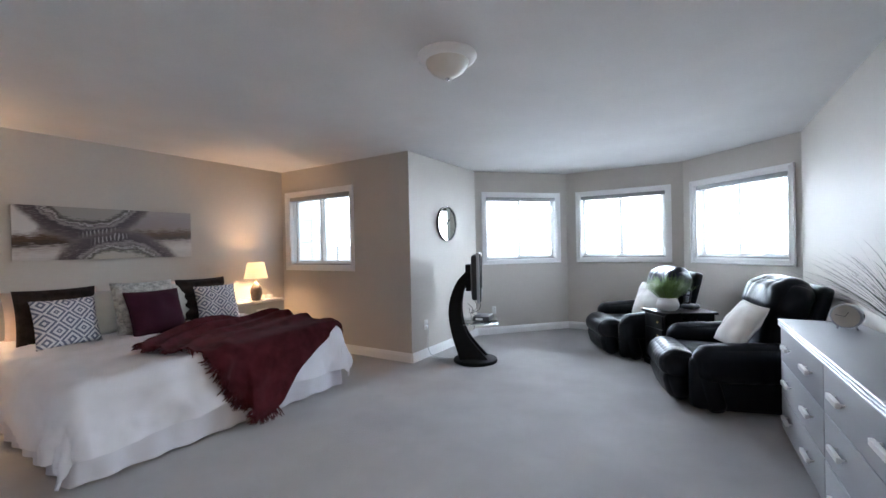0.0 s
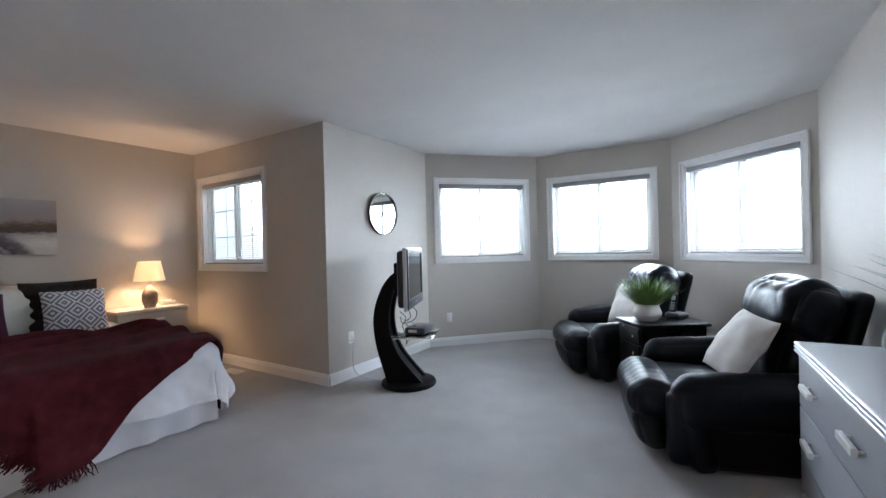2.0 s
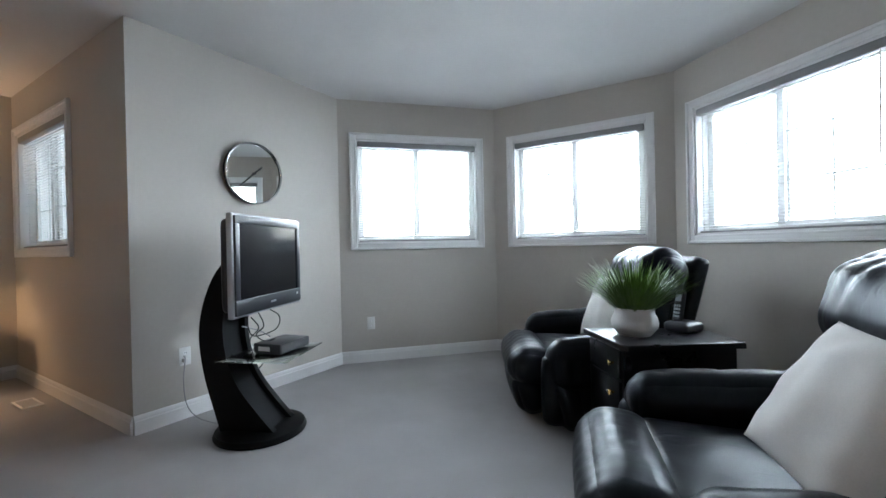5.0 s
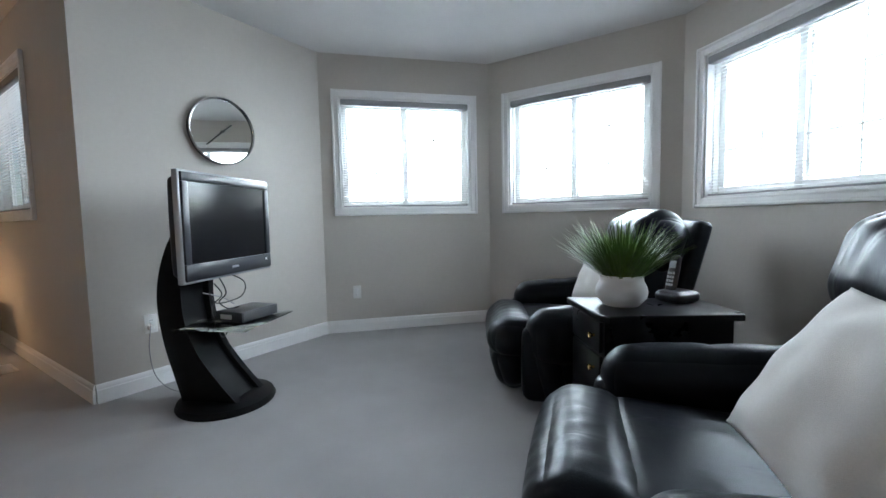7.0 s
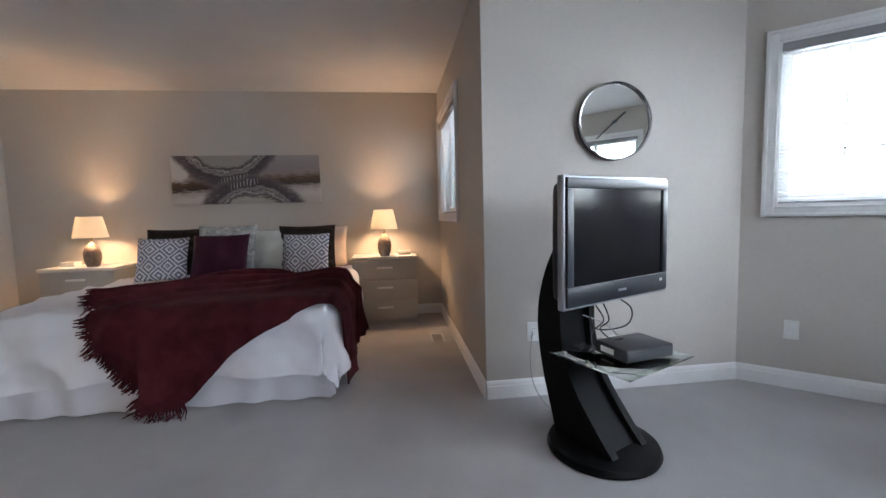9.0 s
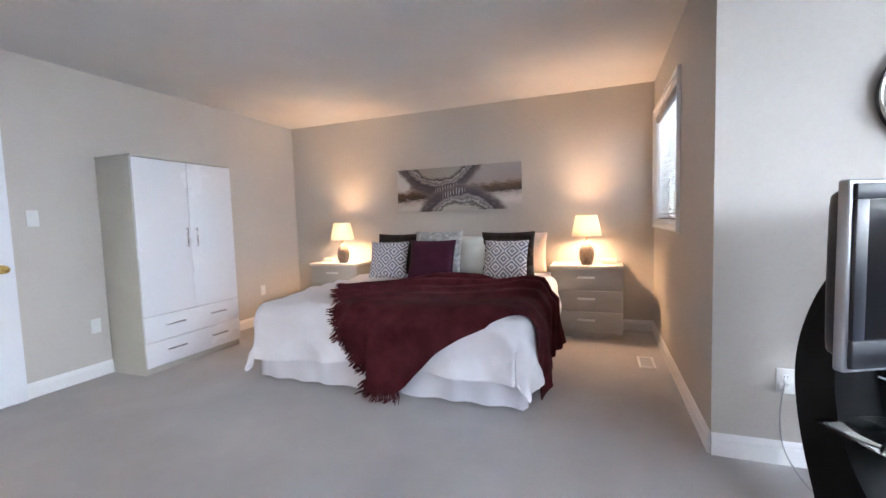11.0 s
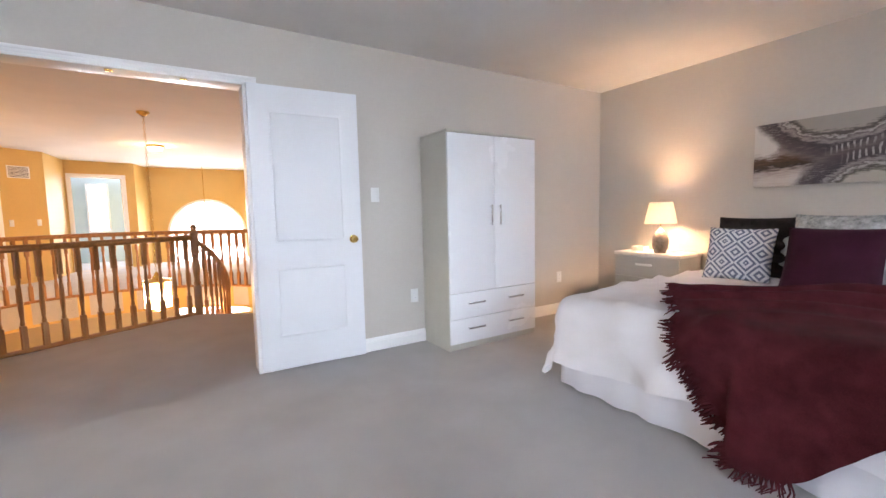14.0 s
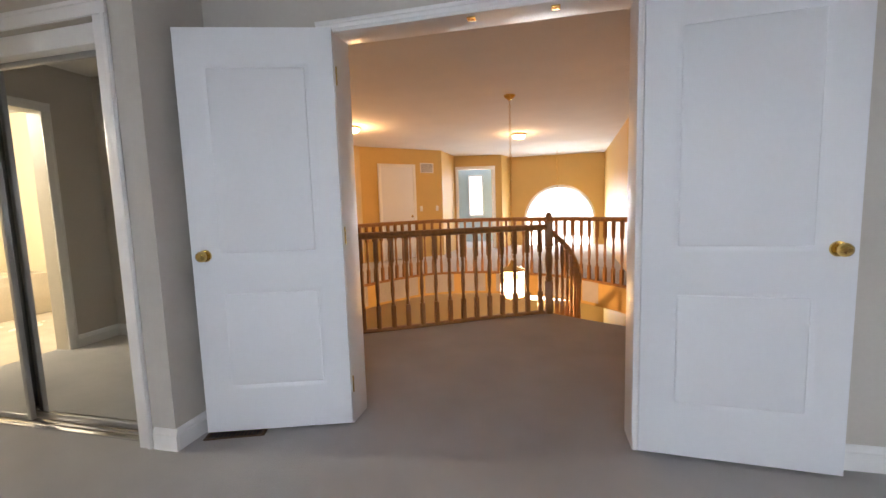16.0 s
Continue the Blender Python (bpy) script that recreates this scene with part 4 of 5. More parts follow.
for k, x in enumerate((0.52, 1.35)):
    win = thing("window_6", "bright white-framed window of the blue room", "window", kind="structure")
    for bb in ((x - 0.24, x - 0.19, 0.8, 2.1), (x + 0.19, x + 0.24, 0.8, 2.1), (x - 0.19, x + 0.19, 0.8, 0.86), (x - 0.19, x + 0.19, 2.04, 2.1)):
        part("window_frame", box(bb[0], bb[1], -11.55, -11.51, bb[2], bb[3], 0.004), M["trim"], win)
    sky_pane = new("backdrop", mesh_of("backdrop", box(x - 0.19, x + 0.19, -11.549, -11.545, 0.86, 2.04), M["skyglow"]))
    tagged(sky_pane, "overexposed white sky outside a window", "sky", kind="structure")
    lamp("sky_light", "AREA", (x, -11.50, 1.45), 16, DAY, 0.36, (x, -10, 1.45), 1.1)

# balustrades
bal_mesh = None


def balustrade(name, path, label):
    """An oak balustrade along path: base rail, handrail and turned balusters."""
    global bal_mesh
    th = thing(name, label, "balustrade", group="stairwell balustrades")
    pts = smooth_path([(*p, 0) for p in path], 6)
    part("base_rail", sweep([p + Vector((0, 0, 0.015)) for p in pts], 0.024, 6), M["oak"], th)
    part("handrail", sweep([p + Vector((0, 0, 0.905)) for p in pts], 0.032, 10), M["oak"], th)
    if bal_mesh is None:
        b = box(-0.021, 0.021, -0.021, 0.021, 0.03, 0.24, 0.002)
        merge(b, lathe([(0.013, 0.24), (0.019, 0.26), (0.013, 0.285), (0.016, 0.32), (0.021, 0.40), (0.017, 0.52), (0.012, 0.60), (0.018, 0.625), (0.013, 0.65)], 10))
        box(-0.020, 0.020, -0.020, 0.020, 0.65, 0.89, 0.002, b)
        bal_mesh = mesh_of("baluster", b, M["oak"])
    acc = 0.06
    for p, q in zip(pts, pts[1:]):
        L = (q - p).length
        while acc < L:
            c = p + (q - p) * acc / L
            o = new("baluster", bal_mesh)
            o.parent = th
            o.matrix_basis = pose(c.x, c.y, 0, 0, 0, math.degrees(math.atan2(q.y - p.y, q.x - p.x)))
            acc += 0.140
        acc -= L
    return th


def newel(x, y, parent):
    b = box(-0.042, 0.042, -0.042, 0.042, 0, 0.34, 0.004)
    merge(b, lathe([(0.03, 0.34), (0.04, 0.37), (0.028, 0.40), (0.036, 0.50), (0.040, 0.58), (0.028, 0.66), (0.04, 0.69), (0.03, 0.71)], 14))
    box(-0.042, 0.042, -0.042, 0.042, 0.71, 0.95, 0.004, b)
    merge(b, lathe([(0.046, 0.95), (0.05, 0.965), (0.02, 0.98), (0.032, 1.005), (0.034, 1.03), (0.02, 1.055), (0, 1.06)], 16))
    part("newel_post", b, M["oak"], parent, "turned oak newel with ball top", pose(x, y, 0))


nb = balustrade("balustrade", NEAR, "honey oak balustrade with turned balusters at the stairwell")
newel(-0.72, -2.80, nb)
fb = balustrade("balustrade", FARE[1:], "honey oak balustrade round the far side of the stairwell")
newel(-1.46, -2.36, nb)
# stair rail going down from the newel
sr = thing("stair_rail", "oak stair rail running down from the newel", "stair rail")
down = smooth_path([(-0.74, -2.84, 0.86), (-0.92, -3.10, 0.66), (-1.05, -3.40, 0.40), (-1.10, -3.80, 0.08), (-1.00, -4.20, -0.28), (-0.7, -4.5, -0.62)], 6)
part("handrail", sweep(down, 0.03, 10), M["oak"], sr)
for k in range(2, len(down), 2):
    p = down[k]
    o = new("baluster", bal_mesh)
    o.parent = sr
    o.matrix_basis = pose(p.x, p.y, p.z - 0.90)
treads = thing("staircase", "curved carpeted stairs going down", "stairs", kind="structure")
for k in range(1, 9):
    a = k / 9
    c = Vector((-1.35 + 0.15 * a, -2.55 - 1.9 * a, -0.19 * k))
    part("tread", box(-0.42, 0.46, -0.15, 0.15, -0.18, 0, 0.01), M["carpet"], treads, "", pose(c.x, c.y, c.z, 0, 0, -10 + 40 * a))

# chandelier on its chain, flush lights
ch = thing("hanging_lantern", "lit brass and glass foyer lantern hung on a long chain", "lantern", pose(-0.29, -3.53, 0))
part("canopy", lathe([(0.07, H), (0.07, H - 0.012), (0.045, H - 0.035), (0.012, H - 0.06)], 20), M["brass"], ch)
ln = bmesh.new()
z = H - 0.06
k = 0
while z > 0.47:
    tor = sweep([(0.012 * math.cos(a), 0, 0.022 * math.sin(a)) for a in (2 * math.pi * q / 10 for q in range(11))], 0.003, 5)
    merge(ln, tor, pose(0, 0, z, 0, 0, 90 * (k % 2)))
    z -= 0.036
    k += 1
part("chain", ln, M["brass"], ch)
part("crown", lathe([(0.0, 0.47), (0.012, 0.46), (0.03, 0.42), (0.05, 0.39), (0.155, 0.355), (0.16, 0.345), (0.15, 0.335), (0.0, 0.335)], 24), M["brass"], ch)
part("bottom_ring", lathe([(0.10, -0.02), (0.145, -0.01), (0.155, 0.0), (0.145, 0.012), (0.10, 0.012)], 24), M["brass"], ch)
for k in range(6):
    a = 2 * math.pi * k / 6
    ca, sa = math.cos(a), math.sin(a)
    part("frame_bar", box(-0.006, 0.006, -0.006, 0.006, 0.0, 0.345, 0.001), M["brass"], ch, "", pose(0.15 * ca, 0.15 * sa, 0, 0, 0, 60 * k))
    part("pane", box(-0.002, 0.002, -0.066, 0.066, 0.012, 0.336), M["bulb"], ch, "glowing frosted glass pane", pose(0.127 * math.cos(a + math.pi / 6), 0.127 * math.sin(a + math.pi / 6), 0, 0, 0, 60 * k + 30))
lamp("lantern_light", "POINT", (-0.29, -3.53, -0.09), 75, (1.0, 0.52, 0.20), 0.08)
for x, y, p in ((-0.26, -6.35, 20), (2.25, -4.6, 40)):
    fl = thing("flush_light", "lit round flush ceiling light with brass ring", "ceiling light", pose(x, y, H), "hall ceiling lights")
    part("ring", lathe([(0.13, 0.0), (0.14, -0.012), (0.13, -0.03), (0.12, -0.03)], 28), M["brass"], fl)
    part("bowl", lathe([(0.12, -0.02), (0.115, -0.05), (0.08, -0.085), (0, -0.10)], 28), M["bulb"], fl, "glowing frosted glass bowl")
    lamp("flush_lamp", "POINT", (x, y, H - 0.16), p, WARM, 0.08)
solid("pendant_cord", sweep([(-1.05, -9.2, H), (-1.05, -9.2, 1.0)], 0.008, 6), M["brass"], "thin brass pendant rod near the arched window", "pendant")

# ---------------------------------------------------------------- bed
BX, BY = -4.75, 1.985
LEN, HALF, TOP = 2.045, 1.0, 0.575
bed = thing("bed", "king bed with a white duvet and gathered skirt", "bed", pose(BX, BY, 0))
part("box_spring", box(0.01, LEN - 0.06, -HALF + 0.05, HALF - 0.05, 0.12, 0.33, 0.03), M["skirt"], bed)
part("mattress", box(0.01, LEN - 0.05, -HALF + 0.04, HALF - 0.04, 0.332, 0.55, 0.05, seg=4), M["linen"], bed)
for x in (0.12, LEN - 0.2):
    for y in (-HALF + 0.15, HALF - 0.15):
        part("leg", lathe([(0.03, 0), (0.03, 0.119)], 14), M["dark"], bed, "", pose(x, y, 0))


def drape(u, v, off=0.0, wave=1.0):
    """The place on the covered bed that lies u from the head and v off the middle, measured along the cloth."""
    du, dv = max(0.0, u - LEN + 0.03), max(0.0, abs(v) - HALF + 0.03)
    s = math.hypot(du, dv)
    sv = 1 if v >= 0 else -1
    x, y = min(u, LEN - 0.03), max(-HALF + 0.03, min(HALF - 0.03, v))
    z = TOP + 0.016 * noise.noise(Vector((u * 2.2, v * 2.2, 3.0))) + 0.006 * noise.noise(Vector((u * 7, v * 7, 8.0)))
    if s < 1e-6:
        return Vector((x, y, z + off))
    r = 0.085
    a = min(s / r, math.pi / 2)
    out, down = r * math.sin(a), r * (1 - math.cos(a))
    rest = max(0.0, s - r * math.pi / 2)
    along = v if du > dv else u
    k = min(1.0, rest / 0.3)
    corner = min(du, dv) / s
    out += rest * (0.05 + 0.17 * corner) + wave * k * 0.026 * (math.sin(along * 11 + 1.3 * sv) + 0.25 * math.sin(along * 19 + 2))
    out += wave * 0.035 * k * noise.noise(Vector((u * 5, v * 5, 1.7))) + 0.012 * k * noise.noise(Vector((u * 13, v * 13, 2.9)))
    down += rest * (0.98 - 0.10 * corner)
    ux, uy = du / s, sv * dv / s
    z = max(0.012, z - down)
    return Vector((x + ux * (out + off), y + uy * (out + off), z + off * max(0.0, 1 - s / r)))


def cloth(fn, nu, nv):
    b = bmesh.new()
    g = [[b.verts.new(fn(i / nu, j / nv)) for j in range(nv + 1)] for i in range(nu + 1)]
    for i in range(nu):
        for j in range(nv):
            b.faces.new((g[i][j], g[i + 1][j], g[i + 1][j + 1], g[i][j + 1]))
    return b


HEM = 0.40


def duvet(a, c):
    u = 0.02 + a * (LEN - 0.02 + HEM + 0.03 * math.sin(c * 9))
    v = (c - 0.5) * 2 * (HALF + HEM - 0.03 + 0.02 * math.sin(a * 11) + (0.05 if c < 0.5 else 0.0))
    q = drape(u, v)
    rumple = max(0.0, 1 - 2.2 * abs(noise.noise(Vector((u * 2.6, v * 2.0, 7.7))))) ** 3 * 0.024 + 0.016 * noise.noise(Vector((u * 5, v * 5, 1.3))) + 0.006 * noise.noise(Vector((u * 11, v * 9, 4.1)))
    out = Vector((0, 0, 1)) if q.z > TOP - 0.05 else Vector((1, 0, 0)) if u > LEN and abs(v) < HALF else Vector((0, math.copysign(1, v), 0))
    return q + out * rumple


dv_ob = part("duvet", cloth(duvet, 100, 120), M["linen"], bed, "white cotton duvet draped to the skirt", sharp=180)
so = dv_ob.modifiers.new("thick", "SOLIDIFY")
so.thickness, so.offset = 0.014, 1.0
# gathered skirt on three sides
sk = bmesh.new()
line = []
for k in range(61):
    line.append(Vector((0.05 + (LEN - 0.03) * k / 60, -HALF - 0.02, 0)))
for k in range(1, 61):
    line.append(Vector((LEN + 0.02, -HALF - 0.02 + (2 * HALF + 0.04) * k / 60, 0)))
for k in range(1, 61):
    line.append(Vector((LEN + 0.02 - (LEN - 0.03) * k / 60, HALF + 0.02, 0)))
rows = []
for z in (0.012, 0.12, 0.24, 0.34):
    row = []
    for k, p in enumerate(line):
        nrm = Vector((0, -1, 0)) if k <= 60 else Vector((1, 0, 0)) if k <= 120 else Vector((0, 1, 0))
        w = (0.34 - z) / 0.34
        row.append(sk.verts.new(p + nrm * (w * 0.016 * math.sin(k * 0.9 + 2 * noise.noise(p * 3)) + 0.012 * w) + Vector((0, 0, z))))
    rows.append(row)
for a, c in zip(rows, rows[1:]):
    for k in range(len(line) - 1):
        sk.faces.new((a[k], a[k + 1], c[k + 1], c[k]))
part("bed_skirt", sk, M["skirt"], bed, "white gathered bed skirt", sharp=180)


def poly(points, s):
    """A point at s (0 to 1) along a polyline with corners rounded off."""
    t = s * (len(points) - 1)
    i = min(int(t), len(points) - 2)
    p = [Vector((*q, 0)) for q in (points[max(i - 1, 0)], points[i], points[i + 1], points[min(i + 2, len(points) - 1)])]
    f = t - i
    a, b, c, d = p
    return 0.5 * (2 * b + (c - a) * f + (2 * a - 5 * b + 4 * c - d) * f * f + (3 * b - a - 3 * c + d) * f**3)


FAR_EDGE = [(1.62, -0.52), (1.28, -0.22), (1.10, 0.14), (0.98, 0.74), (1.05, 1.10), (1.20, 1.42)]
NEAR_EDGE = [(2.60, 0.05), (2.58, 0.22), (2.43, 0.37), (2.28, 0.52), (2.08, 0.88), (2.00, 1.22), (1.95, 1.58)]


def throw_at(a, c):
    p = poly(FAR_EDGE, c).lerp(poly(NEAR_EDGE, c), a)
    q = drape(p.x, p.y, 0.048)
    fold = 0.5 + 0.5 * math.sin(48 * a * (1 - 0.45 * a) + 3.4 * noise.noise(Vector((c * 2.2, a * 1.5, 4.0))) + c * 2)
    ridge = fold**3 * (0.050 + 0.050 * max(0.0, 1 - a / 0.5)) * (0.5 + 0.5 * noise.noise(Vector((c * 3, a * 2, 0.5))) ** 2 * 2)
    up = Vector((0, 0, 1)) if q.z > TOP - 0.05 else Vector((1, 0, 0.1)) if p.x > LEN and abs(p.y) < HALF else Vector((0, 1, 0.1))
    return q + up * ridge


throw = thing("throw_blanket", "maroon knitted throw with fringe draped over the bed's foot", "blanket", pose(BX, BY, 0))
th_ob = part("knit", cloth(throw_at, 110, 110), M["throw"], throw, sharp=180)
so = th_ob.modifiers.new("thick", "SOLIDIFY")
so.thickness, so.offset = 0.010, 0.0
fr = bmesh.new()
rnd = random.Random(4)
for k in range(330):
    a = k / 329
    e, i2 = throw_at(a, 0.0), throw_at(a, 0.03)
    o = (e - i2)
    o = o.normalized() if o.length > 1e-5 else Vector((0, -1, 0))
    L = 0.045 + 0.025 * rnd.random()
    side = Vector((rnd.uniform(-0.3, 0.3), rnd.uniform(-0.3, 0.3), 0))
    pts = [e, e + (o + side) * L * 0.5 + Vector((0, 0, 0.004)), e + (o + side * 1.6) * L]
    for q in pts[1:]:
        if e.z < 0.5:
            q.z = max(0.006, min(q.z, e.z) - 0.03 * (1 if q is pts[2] else 0.4))
            q.x = max(q.x, LEN + 0.09)
        else:
            q.z = max(q.z, TOP + 0.018) if q.x < LEN - 0.02 else e.z - 0.03
    sweep(pts, [0.0055, 0.005, 0.003], 5, fr)
for k in range(24):
    c = 0.01 + 0.17 * k / 24
    e = throw_at(1.0, c)
    sweep([e, e + Vector((0.01, rnd.uniform(-0.02, 0.02), -0.03)), Vector((e.x + rnd.uniform(0.01, 0.05), e.y + rnd.uniform(-0.03, 0.03), 0.008))], [0.005, 0.004, 0.002], 5, fr)
tagged(part("fringe", fr, M["throw"], throw, "twisted maroon fringe", clean=False), kind="stuff")

# cushions lean in rows against the wall at the head
PILLOWS = [
    # name, material, w, h, d, x, y, lean, turn, label
    ("pillow", "pink", 0.66, 0.44, 0.17, -4.655, 2.60, 14, 0, "blush cotton sleeping pillow against the wall"),
    ("pillow", "pink", 0.66, 0.44, 0.17, -4.655, 1.42, 14, 0, "blush cotton sleeping pillow against the wall"),
    ("cushion", "fur", 0.54, 0.47, 0.15, -4.32, 2.58, 15, 2, "dark brown faux-fur cushion with channelled pile"),
    ("cushion", "fur", 0.54, 0.47, 0.15, -4.32, 1.36, 15, -2, "dark brown faux-fur cushion with channelled pile"),
    ("cushion", "mint", 0.48, 0.44, 0.16, -4.33, 2.24, 17, 1, "pale silver satin cushion"),
    ("cushion", "mint", 0.48, 0.42, 0.16, -4.34, 1.66, 16, 1, "pale silver satin cushion"),
    ("cushion", "greyfab", 0.51, 0.50, 0.14, -4.08, 1.92, 17, 0, "grey and silver brocade cushion"),
    ("cushion", "purple", 0.46, 0.44, 0.15, -3.89, 1.93, 25, 3, "plum purple velvet cushion"),
    ("cushion", "diamond", 0.43, 0.40, 0.14, -4.10, 2.605, 19, -3, "white cushion with blue-grey nested diamond print"),
    ("cushion", "diamond", 0.43, 0.40, 0.14, -4.10, 1.357, 19, 4, "white cushion with blue-grey nested diamond print"),
]
for k, (name, mt, w, h, d, x, y, lean, turn, label) in enumerate(PILLOWS):
    b = cushion(w, h, d, 40 if mt == "fur" else 20, 0.05, k, 0.010)
    if mt == "fur":
        for v in b.verts:
            v.co.y *= 1 + 0.22 * math.sin(v.co.z * 72 + v.co.x * 3)
    # front face looks along +x, leaning back on the head wall
    mtx = pose(x, y, TOP + 0.012 + h / 2 * math.cos(radians(lean)), 0, 0, 90 + turn) @ pose(0, 0, 0, -lean)
    solid(name, b, M[mt], label, name, mtx, "cushions on the bed", sharp=180)

# ---------------------------------------------------------------- nightstands and lamps


def nightstand(y0):
    """A grey three-drawer nightstand whose front looks along +x; local origin at the floor by the wall."""
    w, dp, h = 0.655, 0.382, 0.698
    ns = thing("nightstand", "grey three-drawer nightstand with white top beside the bed", "nightstand", pose(-4.762, y0, 0), "nightstands")
    part("carcass", box(0, dp - 0.02, 0, w, 0.045, h - 0.03, 0.003), M["pewter"], ns)
    part("plinth", box(0.01, dp - 0.025, 0.012, w - 0.012, 0, 0.046), M["pewter"], ns)
    part("top", box(-0.002, dp + 0.008, -0.008, w + 0.008, h - 0.030, h, 0.004), M["white_top"], ns, "white laminate top")
    dh = (h - 0.03 - 0.05 - 0.012) / 3
    for k in range(3):
        z0 = 0.052 + k * (dh + 0.003)
        dr = part("drawer", box(dp - 0.021, dp, 0.004, w - 0.004, z0, z0 + dh - 0.004, 0.003), M["pewter"], ns)
        part("handle", strip_bar(0.16, 0.010), M["silver_glint"], dr, "satin chrome bar handle", pose(dp, w / 2, z0 + dh * 0.62, 0, 0, 90))
    return ns


def table_lamp(x, y, z):
    lp = thing("table_lamp", "lit table lamp with textured taupe base and white shade", "lamp", pose(x, y, z), "bedside lamps")
    b = lathe([(0.0, 0.0), (0.050, 0.0), (0.052, 0.012), (0.064, 0.045), (0.072, 0.09), (0.069, 0.135), (0.054, 0.18), (0.031, 0.212), (0.022, 0.225), (0.014, 0.230), (0.012, 0.25), (0, 0.25)], 40)
    for v in b.verts:
        r = math.hypot(v.co.x, v.co.y)
        if 0.02 < v.co.z < 0.21 and r > 0.02:
            a = math.atan2(v.co.y, v.co.x)
            k = 1 + 0.035 * math.sin(a * 10 + v.co.z * 90) * math.sin(a * 10 - v.co.z * 90)
            v.co.x *= k
            v.co.y *= k
    part("base", b, M["taupe"], lp, "scaled taupe ceramic base")
    part("stem", lathe([(0.008, 0.24), (0.008, 0.300)], 10), M["brass"], lp)
    b = lathe([(0.140, 0.280), (0.135, 0.305), (0.120, 0.385), (0.100, 0.480)], 40, cap=False)
    sh = part("shade", b, M["shade"], lp, "white tapered fabric shade")
    so = sh.modifiers.new("thick", "SOLIDIFY")
    so.thickness = 0.002
    part("bulb", lathe([(0.012, 0.295), (0.028, 0.325), (0.03, 0.355), (0.02, 0.380), (0, 0.387)], 14), M["bulbwarm"], lp, "glowing bulb")
    lamp("lamp_light", "POINT", (x, y, z + 0.350), LAMP_POWER, (1.0, 0.57, 0.28), 0.05)
    return lp


LAMP_POWER = 46
# Pale half-metal: the windows' reflection in the handles is put into the colour.
M["silver_glint"] = mat("satin silver", (0.82, 0.82, 0.80), 0.35, metal=0.4, var=0.02)
M["bulbwarm"] = glow("warm bulb", (1.0, 0.66, 0.32), 12)
nightstand(2.992)
nightstand(0.122)
table_lamp(-4.49, 3.325, 0.699)
table_lamp(-4.49, 0.53, 0.699)
for x, y in ((-4.58, 3.53), (-4.58, 0.27)):
    gt = thing("glass_tray", "small frosted glass trinket tray on the nightstand", "tray", pose(x, y, 0.699), "trinket trays")
    b = box(-0.05, 0.05, -0.065, 0.065, 0, 0.008, 0.002)
    for bb in ((-0.05, -0.045, -0.065, 0.065), (0.045, 0.05, -0.065, 0.065), (-0.045, 0.045, -0.065, -0.06), (-0.045, 0.045, 0.06, 0.065)):
        box(*bb, 0.007, 0.045, 0.001, b)
    part("tray", b, M["frost"], gt)

# ---------------------------------------------------------------- painting, wardrobe
pt = thing("painting", "wide abstract canvas with grey, white and umber arcs", "painting", pose(-4.742, 1.921, 1.53))
part("canvas", box(0.0, 0.016, -0.743, 0.743, -0.250, 0.250, 0.004), M["canvas"], pt)
for y0, y1, z0, z1 in ((-0.735, 0.735, -0.242, -0.212), (-0.735, 0.735, 0.212, 0.242), (-0.735, -0.705, -0.212, 0.212), (0.705, 0.735, -0.212, 0.212)):
    part("stretcher_bar", box(-0.018, -0.0005, y0, y1, z0, z1, 0.002), M["creamfab"], pt)

wd = thing("wardrobe", "white two-door wardrobe with two drawers and pale sides", "wardrobe", pose(-3.337, -0.372, 0))
W2, D2, H2 = 0.925, 0.425, 1.775
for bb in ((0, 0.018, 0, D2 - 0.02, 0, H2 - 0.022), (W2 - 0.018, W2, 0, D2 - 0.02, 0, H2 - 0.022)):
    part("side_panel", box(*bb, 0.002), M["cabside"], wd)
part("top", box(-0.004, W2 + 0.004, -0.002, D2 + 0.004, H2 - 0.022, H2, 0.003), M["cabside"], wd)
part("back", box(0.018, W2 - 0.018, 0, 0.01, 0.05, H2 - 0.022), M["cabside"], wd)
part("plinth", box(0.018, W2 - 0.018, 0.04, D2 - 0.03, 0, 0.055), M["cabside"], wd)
part("divider", box(0.018, W2 - 0.018, 0.01, D2 - 0.022, 0.455, 0.47), M["cabside"], wd)
for k, (x0, x1) in enumerate(((0.004, W2 / 2 - 0.002), (W2 / 2 + 0.002, W2 - 0.004))):
    dr = part("door", box(x0, x1, D2 - 0.02, D2, 0.475, H2 - 0.026, 0.002), M["white_gloss"], wd)
    xx = W2 / 2 + (-0.045 if k == 0 else 0.045)
    part("handle", strip_bar(0.17, 0.007, "z"), M["chrome"], dr, "chrome bow handle", pose(xx, D2, 1.10, 0, 0, 180))
for z0, z1 in ((0.058, 0.258), (0.262, 0.471)):
    dr = part("drawer", box(0.004, W2 - 0.004, D2 - 0.02, D2, z0, z1, 0.002), M["white_gloss"], wd)
    for xx in (0.25, W2 - 0.25):
        part("handle", strip_bar(0.17, 0.007), M["chrome"], dr, "chrome bow handle", pose(xx, D2, (z0 + z1) / 2 + 0.02, 0, 0, 180))

# ---------------------------------------------------------------- recliners


